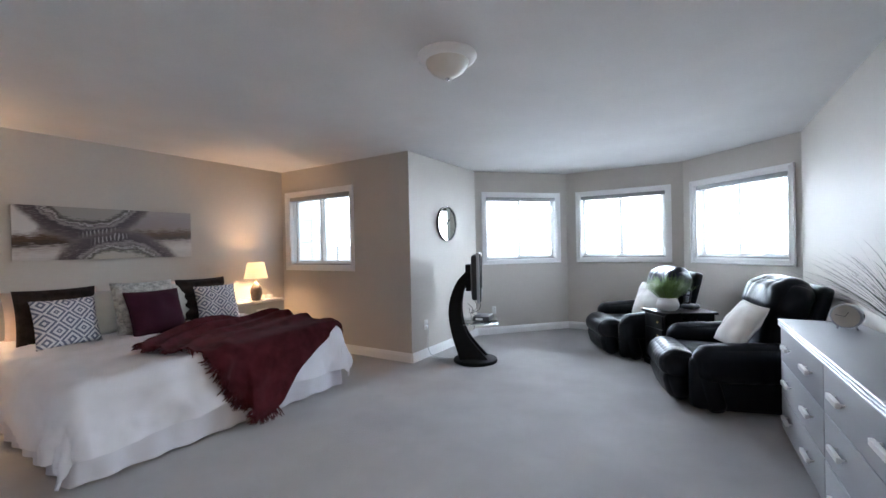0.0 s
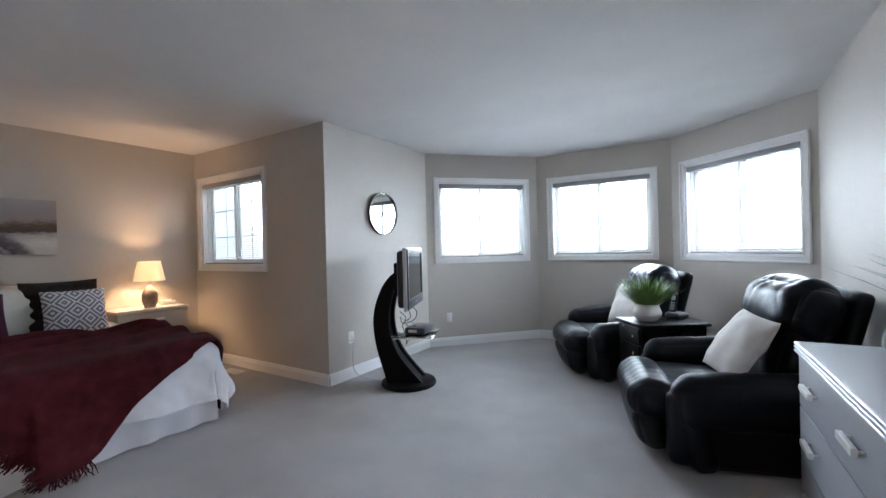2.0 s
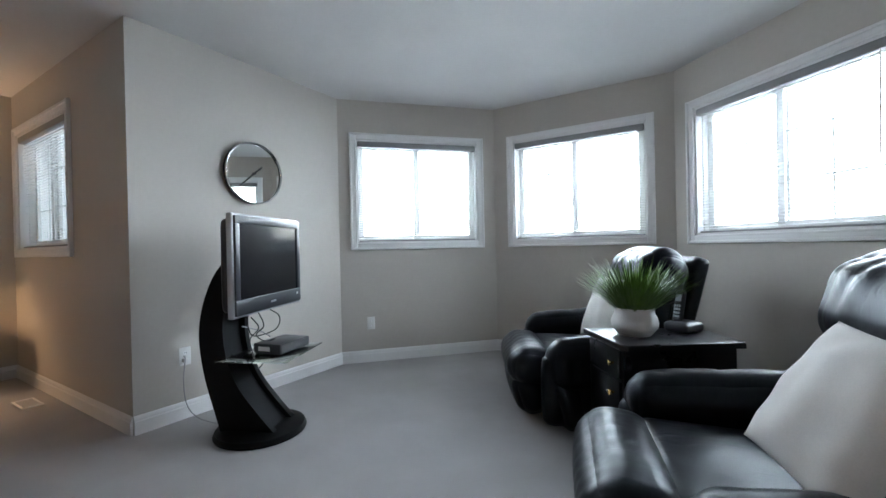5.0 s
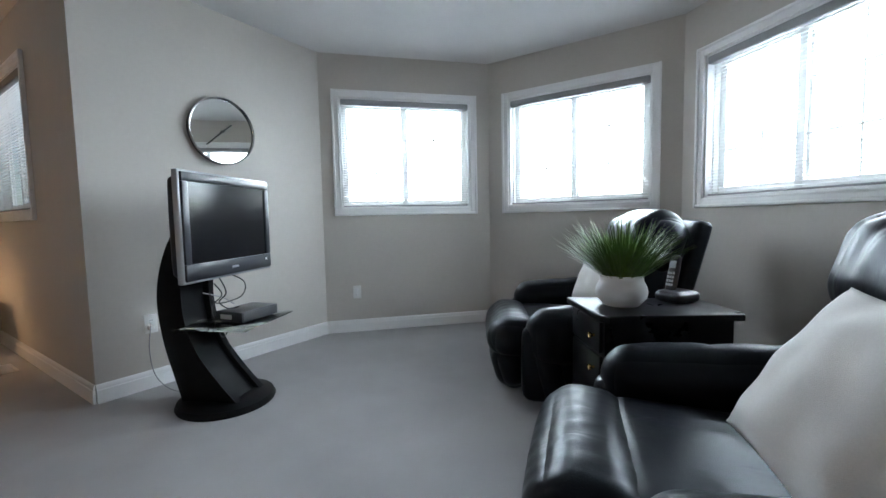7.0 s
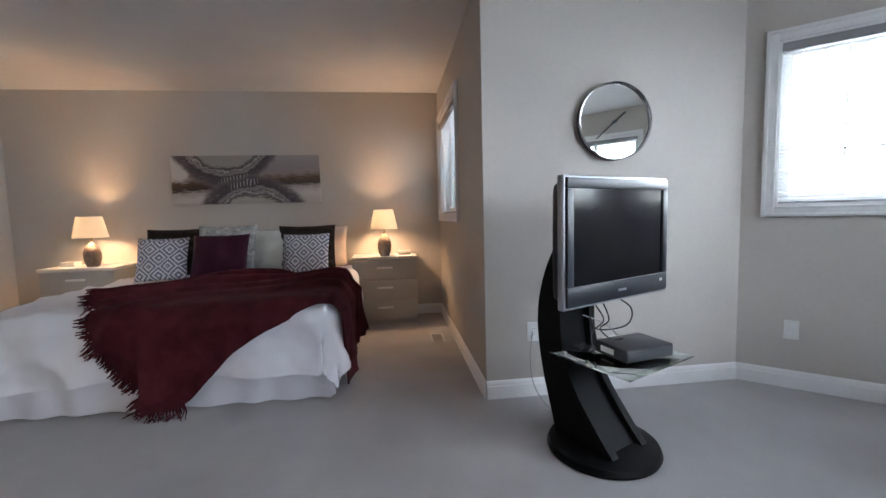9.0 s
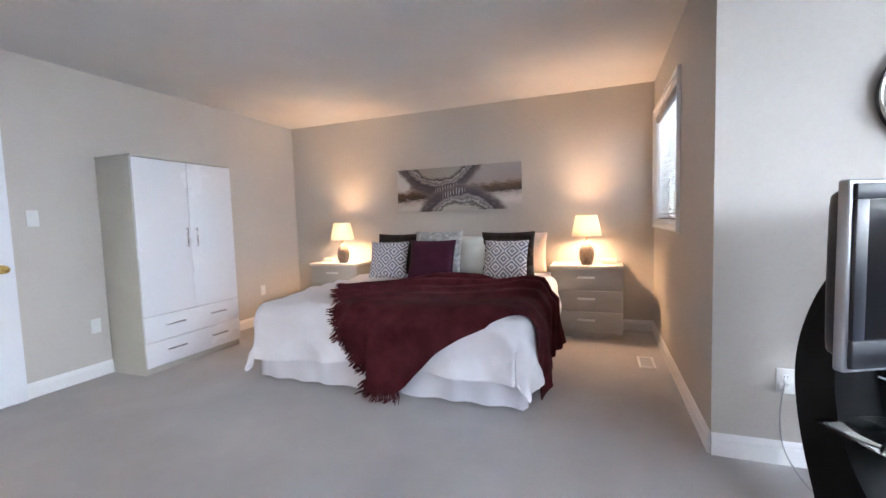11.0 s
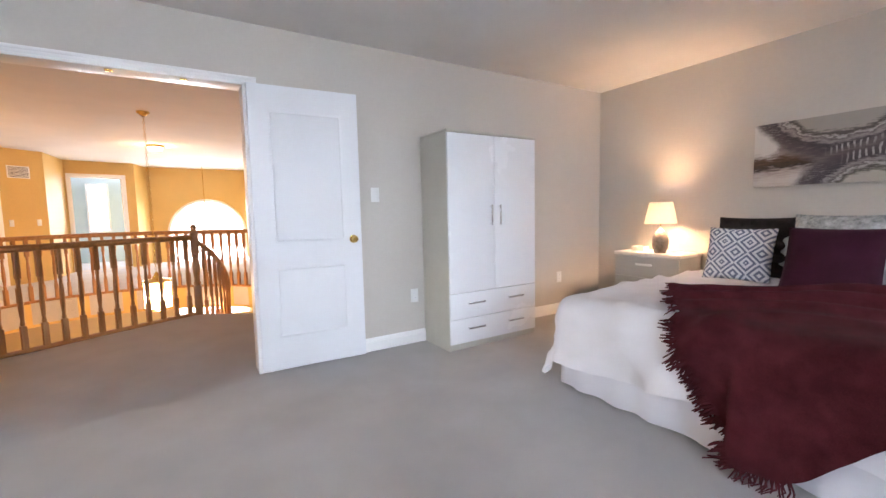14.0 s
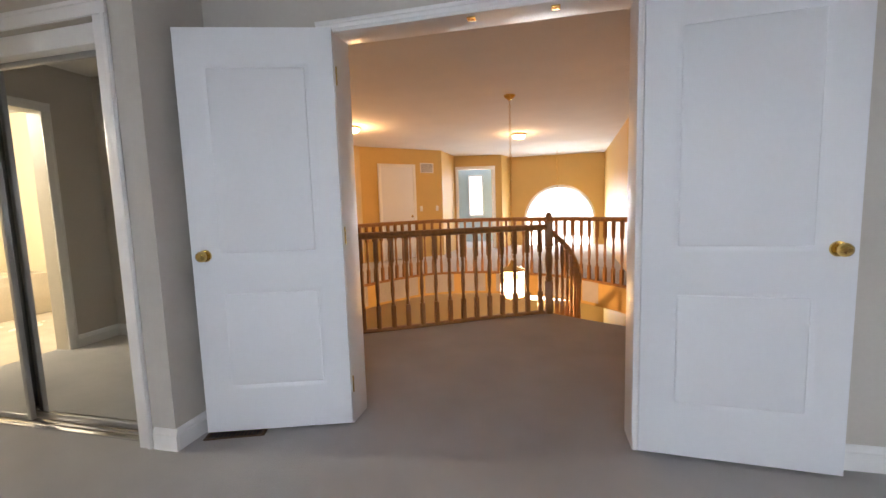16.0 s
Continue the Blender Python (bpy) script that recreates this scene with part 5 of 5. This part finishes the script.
def recliner(m):
    """A black leather recliner facing -y in its own frame, origin on the floor under its middle; 0.98 wide."""
    rc = thing("recliner", "black leather recliner armchair with padded rolled arms", "recliner", m, "recliners by the bay window")
    L = M["leather"]
    part("base", puff(0.70, 0.66, 0.26, 0.04, 8, 0.0), M["black"], rc, "", pose(0, 0.11, 0.155))
    part("seat", puff(0.62, 0.68, 0.20, 0.07, 40, 0.026, 0.006, 7, 1, (0, 0.0022, 38)), L, rc, "creased seat cushion", pose(0, 0.05, 0.290, -3))
    rest = part("footrest", puff(0.70, 0.29, 0.25, 0.12, 52, 0.014, 0.002, 9, 2, (0, 0.0024, 84)), L, rc, "padded waterfall footrest folded down", pose(0, -0.335, 0.305, -6))
    part("lower_pad", puff(0.67, 0.20, 0.27, 0.095, 34, 0.02, 0.002, 9, 3, (0, 0.002, 60)), L, rest, "", pose(0, 0.005, -0.150, 22))
    for s in (-1, 1):
        part("side_panel", puff(0.12, 0.80, 0.40, 0.05, 12, 0.01, 0.005, 5, 4), L, rc, "", pose(s * 0.415, 0.10, 0.222))
        arm = part("armrest", puff(0.215, 0.74, 0.31, 0.106, 52, 0.012, 0.004, 7, 5 + s, (1, 0.0030, 50)), L, rc, "rolled padded armrest", pose(s * 0.415, 0.10, 0.393 - (0.018 if s > 0 else 0.0), 3))
        part("arm_front", puff(0.16, 0.16, 0.32, 0.06, 16, 0.015, 0.006, 8, 9), L, arm, "", pose(0, -0.265, -0.20, 10))
    part("backrest", puff(0.60, 0.23, 0.50, 0.09, 26, 0.03, 0.008, 8, 6, (0, 0.003, 30)), L, rc, "padded lower back", pose(0, 0.385, 0.57, -16))
    part("headrest", puff(0.68, 0.29, 0.37, 0.14, 60, 0.024, 0.007, 8, 7, (0, 0.0055, 64)), L, rc, "puffed creased headrest", pose(0, 0.460, 0.830, -18))
    part("back_panel", puff(0.66, 0.09, 0.78, 0.035, 10, 0.01), L, rc, "", pose(0, 0.57, 0.585, -15))
    part("lever", sweep([(0.49, 0.05, 0.30), (0.505, -0.02, 0.31), (0.505, -0.12, 0.34)], 0.008, 8), M["black"], rc)
    for x in (-0.3, 0.3):
        for y in (-0.2, 0.38):
            part("glide", lathe([(0.02, 0), (0.02, 0.03)], 12), M["dark"], rc, "", pose(x, y, 0))
    return rc


RA = pose(0.418, 4.405, 0, 0, 0, -74)
RB = pose(-0.42, 5.72, 0, 0, 0, -61)
ra = recliner(RA)
copy_thing(ra, RB)
solid("cushion", cushion(0.40, 0.41, 0.15, 32, 0.05, 31, 0.011), M["creamfab"], "ivory linen cushion with dark piping leaning in the recliner", "cushion", RA @ pose(0.225, 0.115, 0.652, -34, 3, 4), "recliner cushions", sharp=180)
solid("cushion", cushion(0.47, 0.45, 0.17, 32, 0.05, 32, 0.011), M["creamfab"], "ivory linen cushion leaning in the recliner", "cushion", RB @ pose(0.0, 0.22, 0.625, -24, -3, 14), "recliner cushions", sharp=180)

# ---------------------------------------------------------------- wedge table, plant, phone
wt = thing("wedge_table", "black lacquered wedge side table between the recliners", "side table")
TP = [(-0.245, 5.210), (-0.238, 5.195), (-0.010, 4.890), (0.030, 4.880), (0.475, 5.180), (0.470, 5.215), (0.310, 5.43), (0.270, 5.44)]


def shrink(pp, k, c=(0.11, 5.23)):
    return [(c[0] + (x - c[0]) * k, c[1] + (y - c[1]) * k) for x, y in pp]


part("top", prism(TP, 0.575, 0.602, 0.006), M["black"], wt, "polished black top")
part("body", prism(shrink([TP[0], TP[2], TP[4], TP[6]], 0.90), 0.06, 0.575), M["black"], wt)
part("plinth", prism(shrink([TP[0], TP[2], TP[4], TP[6]], 0.95), 0.0, 0.06, 0.01), M["black"], wt)
a, c = Vector(shrink(TP, 0.90)[0]), Vector(shrink(TP, 0.90)[2])
d = (c - a).normalized()
n = Vector((-d.y, d.x)) * -1
fm = Matrix(((d.x, -n.x, 0, a.x), (d.y, -n.y, 0, a.y), (0, 0, 1, 0), (0, 0, 0, 1)))
wl = (c - a).length
for z0, z1, zk in ((0.10, 0.415, 0.355), (0.43, 0.56, 0.495)):
    dr = part("drawer", box(0.02, wl - 0.02, -0.014, 0.004, z0, z1, 0.004), M["black"], wt)
    dr.matrix_basis = fm
    part("knob", lathe([(0, 0.03), (0.013, 0.026), (0.014, 0.018), (0.006, 0.010), (0.006, 0)], 14), M["brass"], dr, "small brass knob", pose(wl * 0.80, -0.014, zk, 90))


def grass(n, length, spread, seed, width=0.006, droop=0.5, rim=0.07):
    """Blades of grass in a bunch, one mesh."""
    rn = random.Random(seed)
    b = bmesh.new()
    for _ in range(n):
        a = rn.uniform(0, 2 * math.pi)
        r0 = rim * math.sqrt(rn.random())
        tilt = spread * (0.15 + 0.85 * rn.random() ** 0.8)
        L = length * rn.uniform(0.65, 1.1)
        dr = droop * rn.uniform(0.3, 1.2)
        az = a + rn.uniform(-0.5, 0.5)
        p = Vector((r0 * math.cos(a), r0 * math.sin(a), 0))
        d = Vector((math.cos(az) * math.sin(tilt), math.sin(az) * math.sin(tilt), math.cos(tilt)))
        side = Vector((-math.sin(az), math.cos(az), 0))
        seg, prev = 5, None
        for k in range(seg + 1):
            f = k / seg
            w = width * (1 - f) ** 0.6 * rn.uniform(0.9, 1.1)
            cur = [b.verts.new(p + side * w / 2), b.verts.new(p - side * w / 2 + Vector((0, 0, 0.001)))] if k < seg else [b.verts.new(p)]
            if prev:
                b.faces.new([*prev, *cur[::-1]] if len(cur) == 2 else [*prev, cur[0]])
            prev = cur
            d = (d + Vector((math.cos(az), math.sin(az), 0)) * dr * 0.12 - Vector((0, 0, dr * 0.10 * f))).normalized()
            p = p + d * L / seg
    return b


pl = thing("potted_grass", "bushy green artificial grass in a white ceramic pot", "potted plant", pose(0.02, 5.15, 0.602) @ Matrix.Scale(0.88, 4))
b = lathe([(0.0, 0.0), (0.085, 0.0), (0.095, 0.012), (0.120, 0.040), (0.126, 0.068), (0.119, 0.098), (0.106, 0.122), (0.104, 0.146), (0.108, 0.154), (0.102, 0.154), (0.099, 0.124), (0.0, 0.122)], 40)
part("pot", b, M["ceramic"], pl, "white ceramic rounded pot")
part("soil", lathe([(0.100, 0.124), (0.05, 0.132), (0, 0.134)], 24), M["soil"], pl)
tagged(part("foliage", grass(950, 0.325, 0.95, 5, 0.0075, 0.42, 0.085), M["leaf"], pl, "thin green blades", pose(0, 0, 0.128), clean=False), kind="stuff")

ph = thing("cordless_phone", "black cordless phone standing in its charging base", "phone", pose(0.225, 5.335, 0.602, 0, 0, -32))
part("charging_base", puff(0.13, 0.15, 0.05, 0.02, 10, 0.004), M["bezel"], ph, "", pose(0, 0, 0.026))
hs = part("handset", puff(0.048, 0.028, 0.17, 0.013, 10, 0.003), M["bezel"], ph, "grey and black handset", pose(-0.02, 0.0, 0.125, -14))
part("display", box(-0.016, 0.016, -0.0185, -0.015, 0.025, 0.06, 0.001), M["keys"], hs)
for r in range(4):
    for q in range(3):
        part("key", box(-0.017 + q * 0.0125, -0.008 + q * 0.0125, -0.0185, -0.015, -0.058 + r * 0.018, -0.047 + r * 0.018, 0.001), M["keys"], hs)

# ---------------------------------------------------------------- television on its stand
NA = radians(25.5)
nx, ny = math.cos(NA), math.sin(NA)
SX, SY = -1.905, 4.365
# local frame: +x is where the screen looks, y runs along the screen
SM = Matrix(((nx, -ny, 0, SX), (ny, nx, 0, SY), (0, 0, 1, 0), (0, 0, 0, 1)))
st = thing("tv_stand", "black arched television stand on a round base with a glass shelf", "tv stand", SM)
part("base_disc", lathe([(0.0, 0.0), (0.25, 0.0), (0.255, 0.012), (0.245, 0.035), (0.20, 0.045), (0, 0.05)], 56), M["standblack"], st)
BACK = [(0.03, -0.17), (0.15, -0.205), (0.30, -0.25), (0.45, -0.28), (0.60, -0.290), (0.75, -0.265), (0.90, -0.205), (1.0, -0.13), (1.05, -0.06)]
FRONT = [(0.03, 0.16), (0.15, 0.05), (0.30, -0.065), (0.45, -0.125), (0.60, -0.145), (0.75, -0.13), (0.90, -0.085), (1.0, -0.05), (1.05, -0.04)]


def pillar(y0, y1, inset=0.0):
    b = bmesh.new()
    bk = smooth_path([(x + inset, 0, z) for z, x in BACK], 4)
    ft = smooth_path([(x - inset, 0, z) for z, x in FRONT], 4)
    for p, q in zip(bk, ft):
        if q.x < p.x + 0.012:
            q.x = p.x + 0.012
    rows = [[b.verts.new((p.x, y, p.z)) for p in bk] + [b.verts.new((q.x, y, q.z)) for q in ft[::-1]] for y in (y0, y1)]
    n = len(rows[0])
    for k in range(n):
        b.faces.new((rows[0][k], rows[0][(k + 1) % n], rows[1][(k + 1) % n], rows[1][k]))
    m2 = len(bk)
    for r in rows:
        for k in range(m2 - 1):
            b.faces.new((r[k], r[k + 1], r[n - 2 - k], r[n - 1 - k]))
    return b


part("arch_rib", pillar(-0.125, -0.085), M["standblack"], st)
part("arch_rib", pillar(0.085, 0.125), M["standblack"], st)
part("arch_spine", pillar(-0.085, 0.085, 0.035), M["standblack"], st)
part("mount_plate", box(-0.09, -0.03, -0.12, 0.12, 0.82, 1.12, 0.006), M["standblack"], st)
for y in (-0.095, 0.095):
    part("shelf_bracket", box(-0.12, 0.05, y - 0.012, y + 0.012, 0.430, 0.4495, 0.003), M["standblack"], st)
part("shelf", box(-0.150, 0.265, -0.195, 0.280, 0.450, 0.458, 0.002), M["shelfglass"], st, "clear green-edged glass shelf")
tv = thing("television", "flat television with silver edge and dark screen, off", "television", SM @ pose(0.055, 0.01, 0.985))
w2, h2 = 0.362, 0.272
part("back_shell", puff(0.075, 0.67, 0.49, 0.03, 10, 0.01), M["bezel"], tv, "", pose(-0.035, 0, 0))
b = box(-0.012, 0.022, -w2, w2, -h2, h2, 0.008, seg=3)
part("silver_edge", b, M["silver"], tv, "silver plastic outer edge")
b = box(0.016, 0.034, -w2 + 0.012, w2 - 0.012, h2 - 0.055, h2 - 0.012, 0.004)
box(0.016, 0.034, -w2 + 0.012, -w2 + 0.050, -h2 + 0.095, h2 - 0.055, 0.004, b)
box(0.016, 0.034, w2 - 0.050, w2 - 0.012, -h2 + 0.095, h2 - 0.055, 0.004, b)
box(0.016, 0.034, -w2 + 0.012, w2 - 0.012, -h2 + 0.012, -h2 + 0.095, 0.006, b)
part("bezel", b, M["bezel"], tv, "dark grey gloss bezel")
part("screen", box(0.018, 0.026, -w2 + 0.050, w2 - 0.050, -h2 + 0.095, h2 - 0.055), M["screen"], tv, "black screen")
part("badge", box(0.033, 0.036, -0.028, 0.028, -h2 + 0.045, -h2 + 0.056, 0.001), M["silver"], tv, "small silver maker's badge bar")
part("indicator", box(0.033, 0.0355, w2 - 0.075, w2 - 0.055, -h2 + 0.058, -h2 + 0.072, 0.001), M["plastic_white"], tv, "small white sticker")
bx = thing("set_top_box", "black set-top box on the glass shelf", "set-top box", SM @ pose(0.10, 0.08, 0.4585, 0, 0, -12))
part("case", box(-0.095, 0.095, -0.13, 0.13, 0.006, 0.062, 0.005), M["bezel"], bx)
part("front_panel", box(0.093, 0.099, -0.125, 0.125, 0.012, 0.055, 0.002), M["dark"], bx)
part("label", box(-0.06, 0.02, -0.1315, -0.129, 0.02, 0.045), M["plastic_white"], bx, "pale paper label")
for y in (-0.10, 0.10):
    part("foot", box(-0.08, 0.08, y - 0.012, y + 0.012, 0, 0.007, 0.001), M["dark"], bx)
for k, pts in enumerate((
        [(-0.02, 0.08, 0.72), (0.06, 0.12, 0.66), (0.05, 0.10, 0.58), (-0.05, 0.03, 0.55), (-0.06, -0.02, 0.62)],
        [(0.00, -0.02, 0.72), (0.03, 0.00, 0.62), (-0.03, 0.02, 0.56), (0.02, 0.03, 0.52), (0.07, 0.05, 0.53)],
        [(-0.08, 0.05, 0.66), (-0.02, 0.03, 0.60), (-0.04, -0.03, 0.54), (0.00, -0.05, 0.44), (-0.02, 0.02, 0.36), (0.0, 0.05, 0.42), (-0.05, 0.02, 0.50)],
        [(-0.09, -0.03, 0.62), (-0.03, 0.05, 0.58), (0.06, 0.02, 0.55)])):
    solid("cable", sweep([SM @ q for q in smooth_path(pts, 8)], 0.0035, 6), M["cablegrey" if k == 3 else "cable"], "loose cable hanging behind the television", "cable", group="television cables")

# outlets, switches, power cord


def plate(name, x, y, z, deg, label, kind):
    """A wall plate; deg turns it so that its face looks along local -y."""
    th = thing(name, label, kind, pose(x, y, z, 0, 0, deg))
    part("plate", box(-0.036, 0.036, -0.007, -0.0005, -0.058, 0.058, 0.003), M["plastic_white"], th)
    if kind == "outlet":
        for s in (-1, 1):
            part("socket", prism([(0.015 * math.cos(a), 0.011 * math.sin(a)) for a in (2 * math.pi * k / 16 for k in range(16))], 0, 0.002), M["trim"], th, "", pose(0, -0.007, s * 0.021, 90))
            for q in (-0.006, 0.006):
                part("slot", box(q - 0.0012, q + 0.0012, -0.0098, -0.0088, s * 0.021 - 0.004, s * 0.021 + 0.004), M["dark"], th)
    else:
        part("rocker", box(-0.016, 0.016, -0.011, -0.006, -0.033, 0.033, 0.002), M["plastic_white"], th)
    return th


plate("outlet", -2.503, 4.235, 0.395, 90, "white double outlet with a grey plug cord", "outlet")
dbay = (Vector(ROOM[8]) - Vector(ROOM[9])).normalized()
ob2 = Vector(ROOM[9]) + dbay * 0.27
plate("outlet", ob2.x, ob2.y, 0.36, math.degrees(math.atan2(dbay.y, dbay.x)), "white double outlet below the bay window", "outlet")
plate("outlet", -2.315, -0.375, 0.415, 180, "white double outlet above the baseboard", "outlet")
plate("light_switch", -1.982, -0.375, 1.285, 180, "white rocker light switch by the door", "switch")
plate("outlet", -4.10, -0.375, 0.40, 180, "white double outlet above the baseboard", "outlet")
cord = smooth_path([(-2.490, 4.225, 0.40), (-2.455, 4.215, 0.385), (-2.45, 4.20, 0.25), (-2.46, 4.22, 0.10), (-2.40, 4.25, 0.02), (-2.25, 4.27, 0.008), (-2.06, 4.32, 0.008)], 8)
pc = thing("power_cord", "grey power cord from the outlet to the stand", "cord")
part("wire", sweep(cord, 0.003, 6), M["cablegrey"], pc)
part("plug", box(-2.494, -2.462, 4.210, 4.240, 0.362, 0.388, 0.005), M["plastic_white"], pc)


def register(x, y, deg, mt, label, w=0.28, d=0.12):
    rg = thing("floor_register", label, "vent", pose(x, y, 0, 0, 0, deg), "floor registers")
    b = box(-w / 2, w / 2, -d / 2, -d / 2 + 0.016, 0.0005, 0.008, 0.002)
    box(-w / 2, w / 2, d / 2 - 0.016, d / 2, 0.0005, 0.008, 0.002, b)
    box(-w / 2, -w / 2 + 0.02, -d / 2 + 0.016, d / 2 - 0.016, 0.0005, 0.008, 0.002, b)
    box(w / 2 - 0.02, w / 2, -d / 2 + 0.016, d / 2 - 0.016, 0.0005, 0.008, 0.002, b)
    part("frame", b, M[mt], rg)
    # Flat dark sheet under the louvres stands in for the shaded hollow.
    part("duct", box(-w / 2 + 0.02, w / 2 - 0.02, -d / 2 + 0.016, d / 2 - 0.016, 0.0005, 0.002), M["dark"], rg)
    k = -w / 2 + 0.03
    while k < w / 2 - 0.02:
        part("louvre", box(k, k + 0.005, -d / 2 + 0.016, d / 2 - 0.016, 0.002, 0.007), M[mt], rg)
        k += 0.020


register(-3.78, 3.783, 0, "trim", "white metal floor register set in the carpet", 0.25, 0.12)
register(0.925, -0.165, 20, "darkmetal", "brown metal floor register under the open door", 0.30, 0.13)

# wall clock with a mirror face
ck = thing("wall_clock", "round mirror-faced wall clock with a dark thin rim", "clock", Matrix(((0, 0, 1, -2.500), (1, 0, 0, 4.735), (0, 1, 0, 1.630), (0, 0, 0, 1))))
R = 0.226
part("rim", lathe([(R - 0.012, 0.002), (R, 0.002), (R + 0.001, 0.02), (R, 0.033), (R - 0.006, 0.034), (R - 0.010, 0.02), (R - 0.012, 0.002)], 72, False), M["dark"], ck, "dark metal rim")
part("inner_rim", lathe([(R - 0.010, 0.026), (R - 0.008, 0.036), (R - 0.003, 0.039), (R + 0.001, 0.036), (R + 0.0015, 0.030)], 72, False), M["chrome"], ck)
part("face", lathe([(0, 0.012), (R - 0.011, 0.012), (R - 0.011, 0.020), (0, 0.020)], 72, False), M["mirror"], ck, "mirror glass face")
for nm, L, w, ang in (("hour_hand", 0.085, 0.010, 40), ("minute_hand", 0.15, 0.007, 222)):
    part(nm, box(-0.02, L, -w / 2, w / 2, 0.024, 0.027, 0.001), M["dark"], ck, "", pose(0, 0, 0.002 if nm[0] == "m" else 0, 0, 0, ang))
part("hub", lathe([(0.010, 0.020), (0.010, 0.032), (0, 0.033)], 16), M["dark"], ck)

# ceiling light
cl = thing("ceiling_light", "white flush ceiling light with a frosted bowl, off", "ceiling light", pose(-0.90, 2.19, H))
part("rim", lathe([(0.0, 0.0), (0.170, 0.0), (0.172, -0.012), (0.160, -0.030), (0.135, -0.042), (0.125, -0.040)], 48), M["trim"], cl)
part("bowl", lathe([(0.126, -0.038), (0.120, -0.060), (0.095, -0.095), (0.055, -0.120), (0.0, -0.130)], 48), M["frost"], cl, "frosted glass bowl")
part("finial", lathe([(0.012, -0.128), (0.014, -0.136), (0.007, -0.148), (0, -0.152)], 14), M["chrome"], cl)

# ---------------------------------------------------------------- dresser
DM = pose(0.785, 3.725, 0, 0, 0, -90 + 2.0)
ds = thing("dresser", "long grey six-drawer dresser with ribbed top edge", "dresser", DM)
# local x runs along its length away from the bay; front looks along -y
DL, DD, DH = 1.97, 0.40, 0.79
part("carcass", box(0.0, DL, 0.02, DD, 0.05, DH - 0.05, 0.003), M["dresser"], ds)
part("plinth", box(0.02, DL - 0.02, 0.05, DD - 0.01, 0, 0.051), M["dresser"], ds)
b = box(-0.01, DL + 0.01, -0.006, DD, DH - 0.05, DH, 0.003)
part("top", b, M["dresser"], ds)
b = bmesh.new()
for k in range(3):
    sweep([(-0.012, -0.007, DH - 0.041 + k * 0.0165), (DL + 0.012, -0.007, DH - 0.041 + k * 0.0165)], 0.0066, 10, b)
part("ribbed_edge", b, M["rib"], ds, "ribbed satin metal edge")
for c in range(2):
    for r in range(3):
        x0, x1 = c * DL / 2 + 0.006, (c + 1) * DL / 2 - 0.006
        z0 = 0.056 + r * 0.228
        dr = part("drawer", box(x0, x1, 0.0, 0.021, z0, z0 + 0.222, 0.003), M["dresser"], ds)
        for f in (0.25, 0.75):
            hb = strip_bar(0.14, 0.013)
            part("handle", hb, M["silver_glint"], dr, "chunky polished chrome handle", pose(x0 + (x1 - x0) * f, 0.0, z0 + 0.125))

al = thing("alarm_clock", "round silver alarm clock with cream dial on small feet", "clock", pose(1.06, 3.45, DH + 0.001, 0, 0, -24) @ Matrix.Scale(0.82, 4))
body = lathe([(0, -0.045), (0.070, -0.045), (0.085, -0.035), (0.088, 0.0), (0.088, 0.035), (0.080, 0.042), (0, 0.042)], 40)
part("case", body, M["silver"], al, "brushed silver case", pose(0, 0, 0.098, 90))
part("dial", lathe([(0, 0.0), (0.076, 0.0), (0.076, 0.004), (0, 0.004)], 40), M["dial"], al, "cream dial", pose(0, -0.042, 0.098, 90))
for L, a in ((0.04, 60), (0.055, 170)):
    part("hand_bar", box(0, L, -0.003, 0.003, 0, 0.002), M["dark"], al, "", pose(0, -0.047, 0.098, 0, -a, 0))
for x in (-0.045, 0.045):
    part("foot", sweep([(x, 0, 0.03), (x * 1.25, 0, 0.0)], 0.007, 8), M["silver"], al)
part("bell_button", box(0.05, 0.09, -0.012, 0.012, 0.09, 0.12, 0.004), M["dark"], al)
dp = thing("potted_reed", "dark spiky artificial reed grass in a round grey pot", "potted plant", pose(1.10, 2.62, DH + 0.001))
part("pot", lathe([(0, 0), (0.055, 0), (0.085, 0.03), (0.095, 0.08), (0.08, 0.13), (0.06, 0.15), (0.055, 0.14), (0, 0.135)], 36), M["dark"], dp, "dark glazed round pot")
tagged(part("foliage", grass(190, 0.44, 0.85, 9, 0.004, 1.0, 0.04), M["leafdark"], dp, "long dark thin blades", pose(0, 0, 0.13), clean=False), kind="stuff")
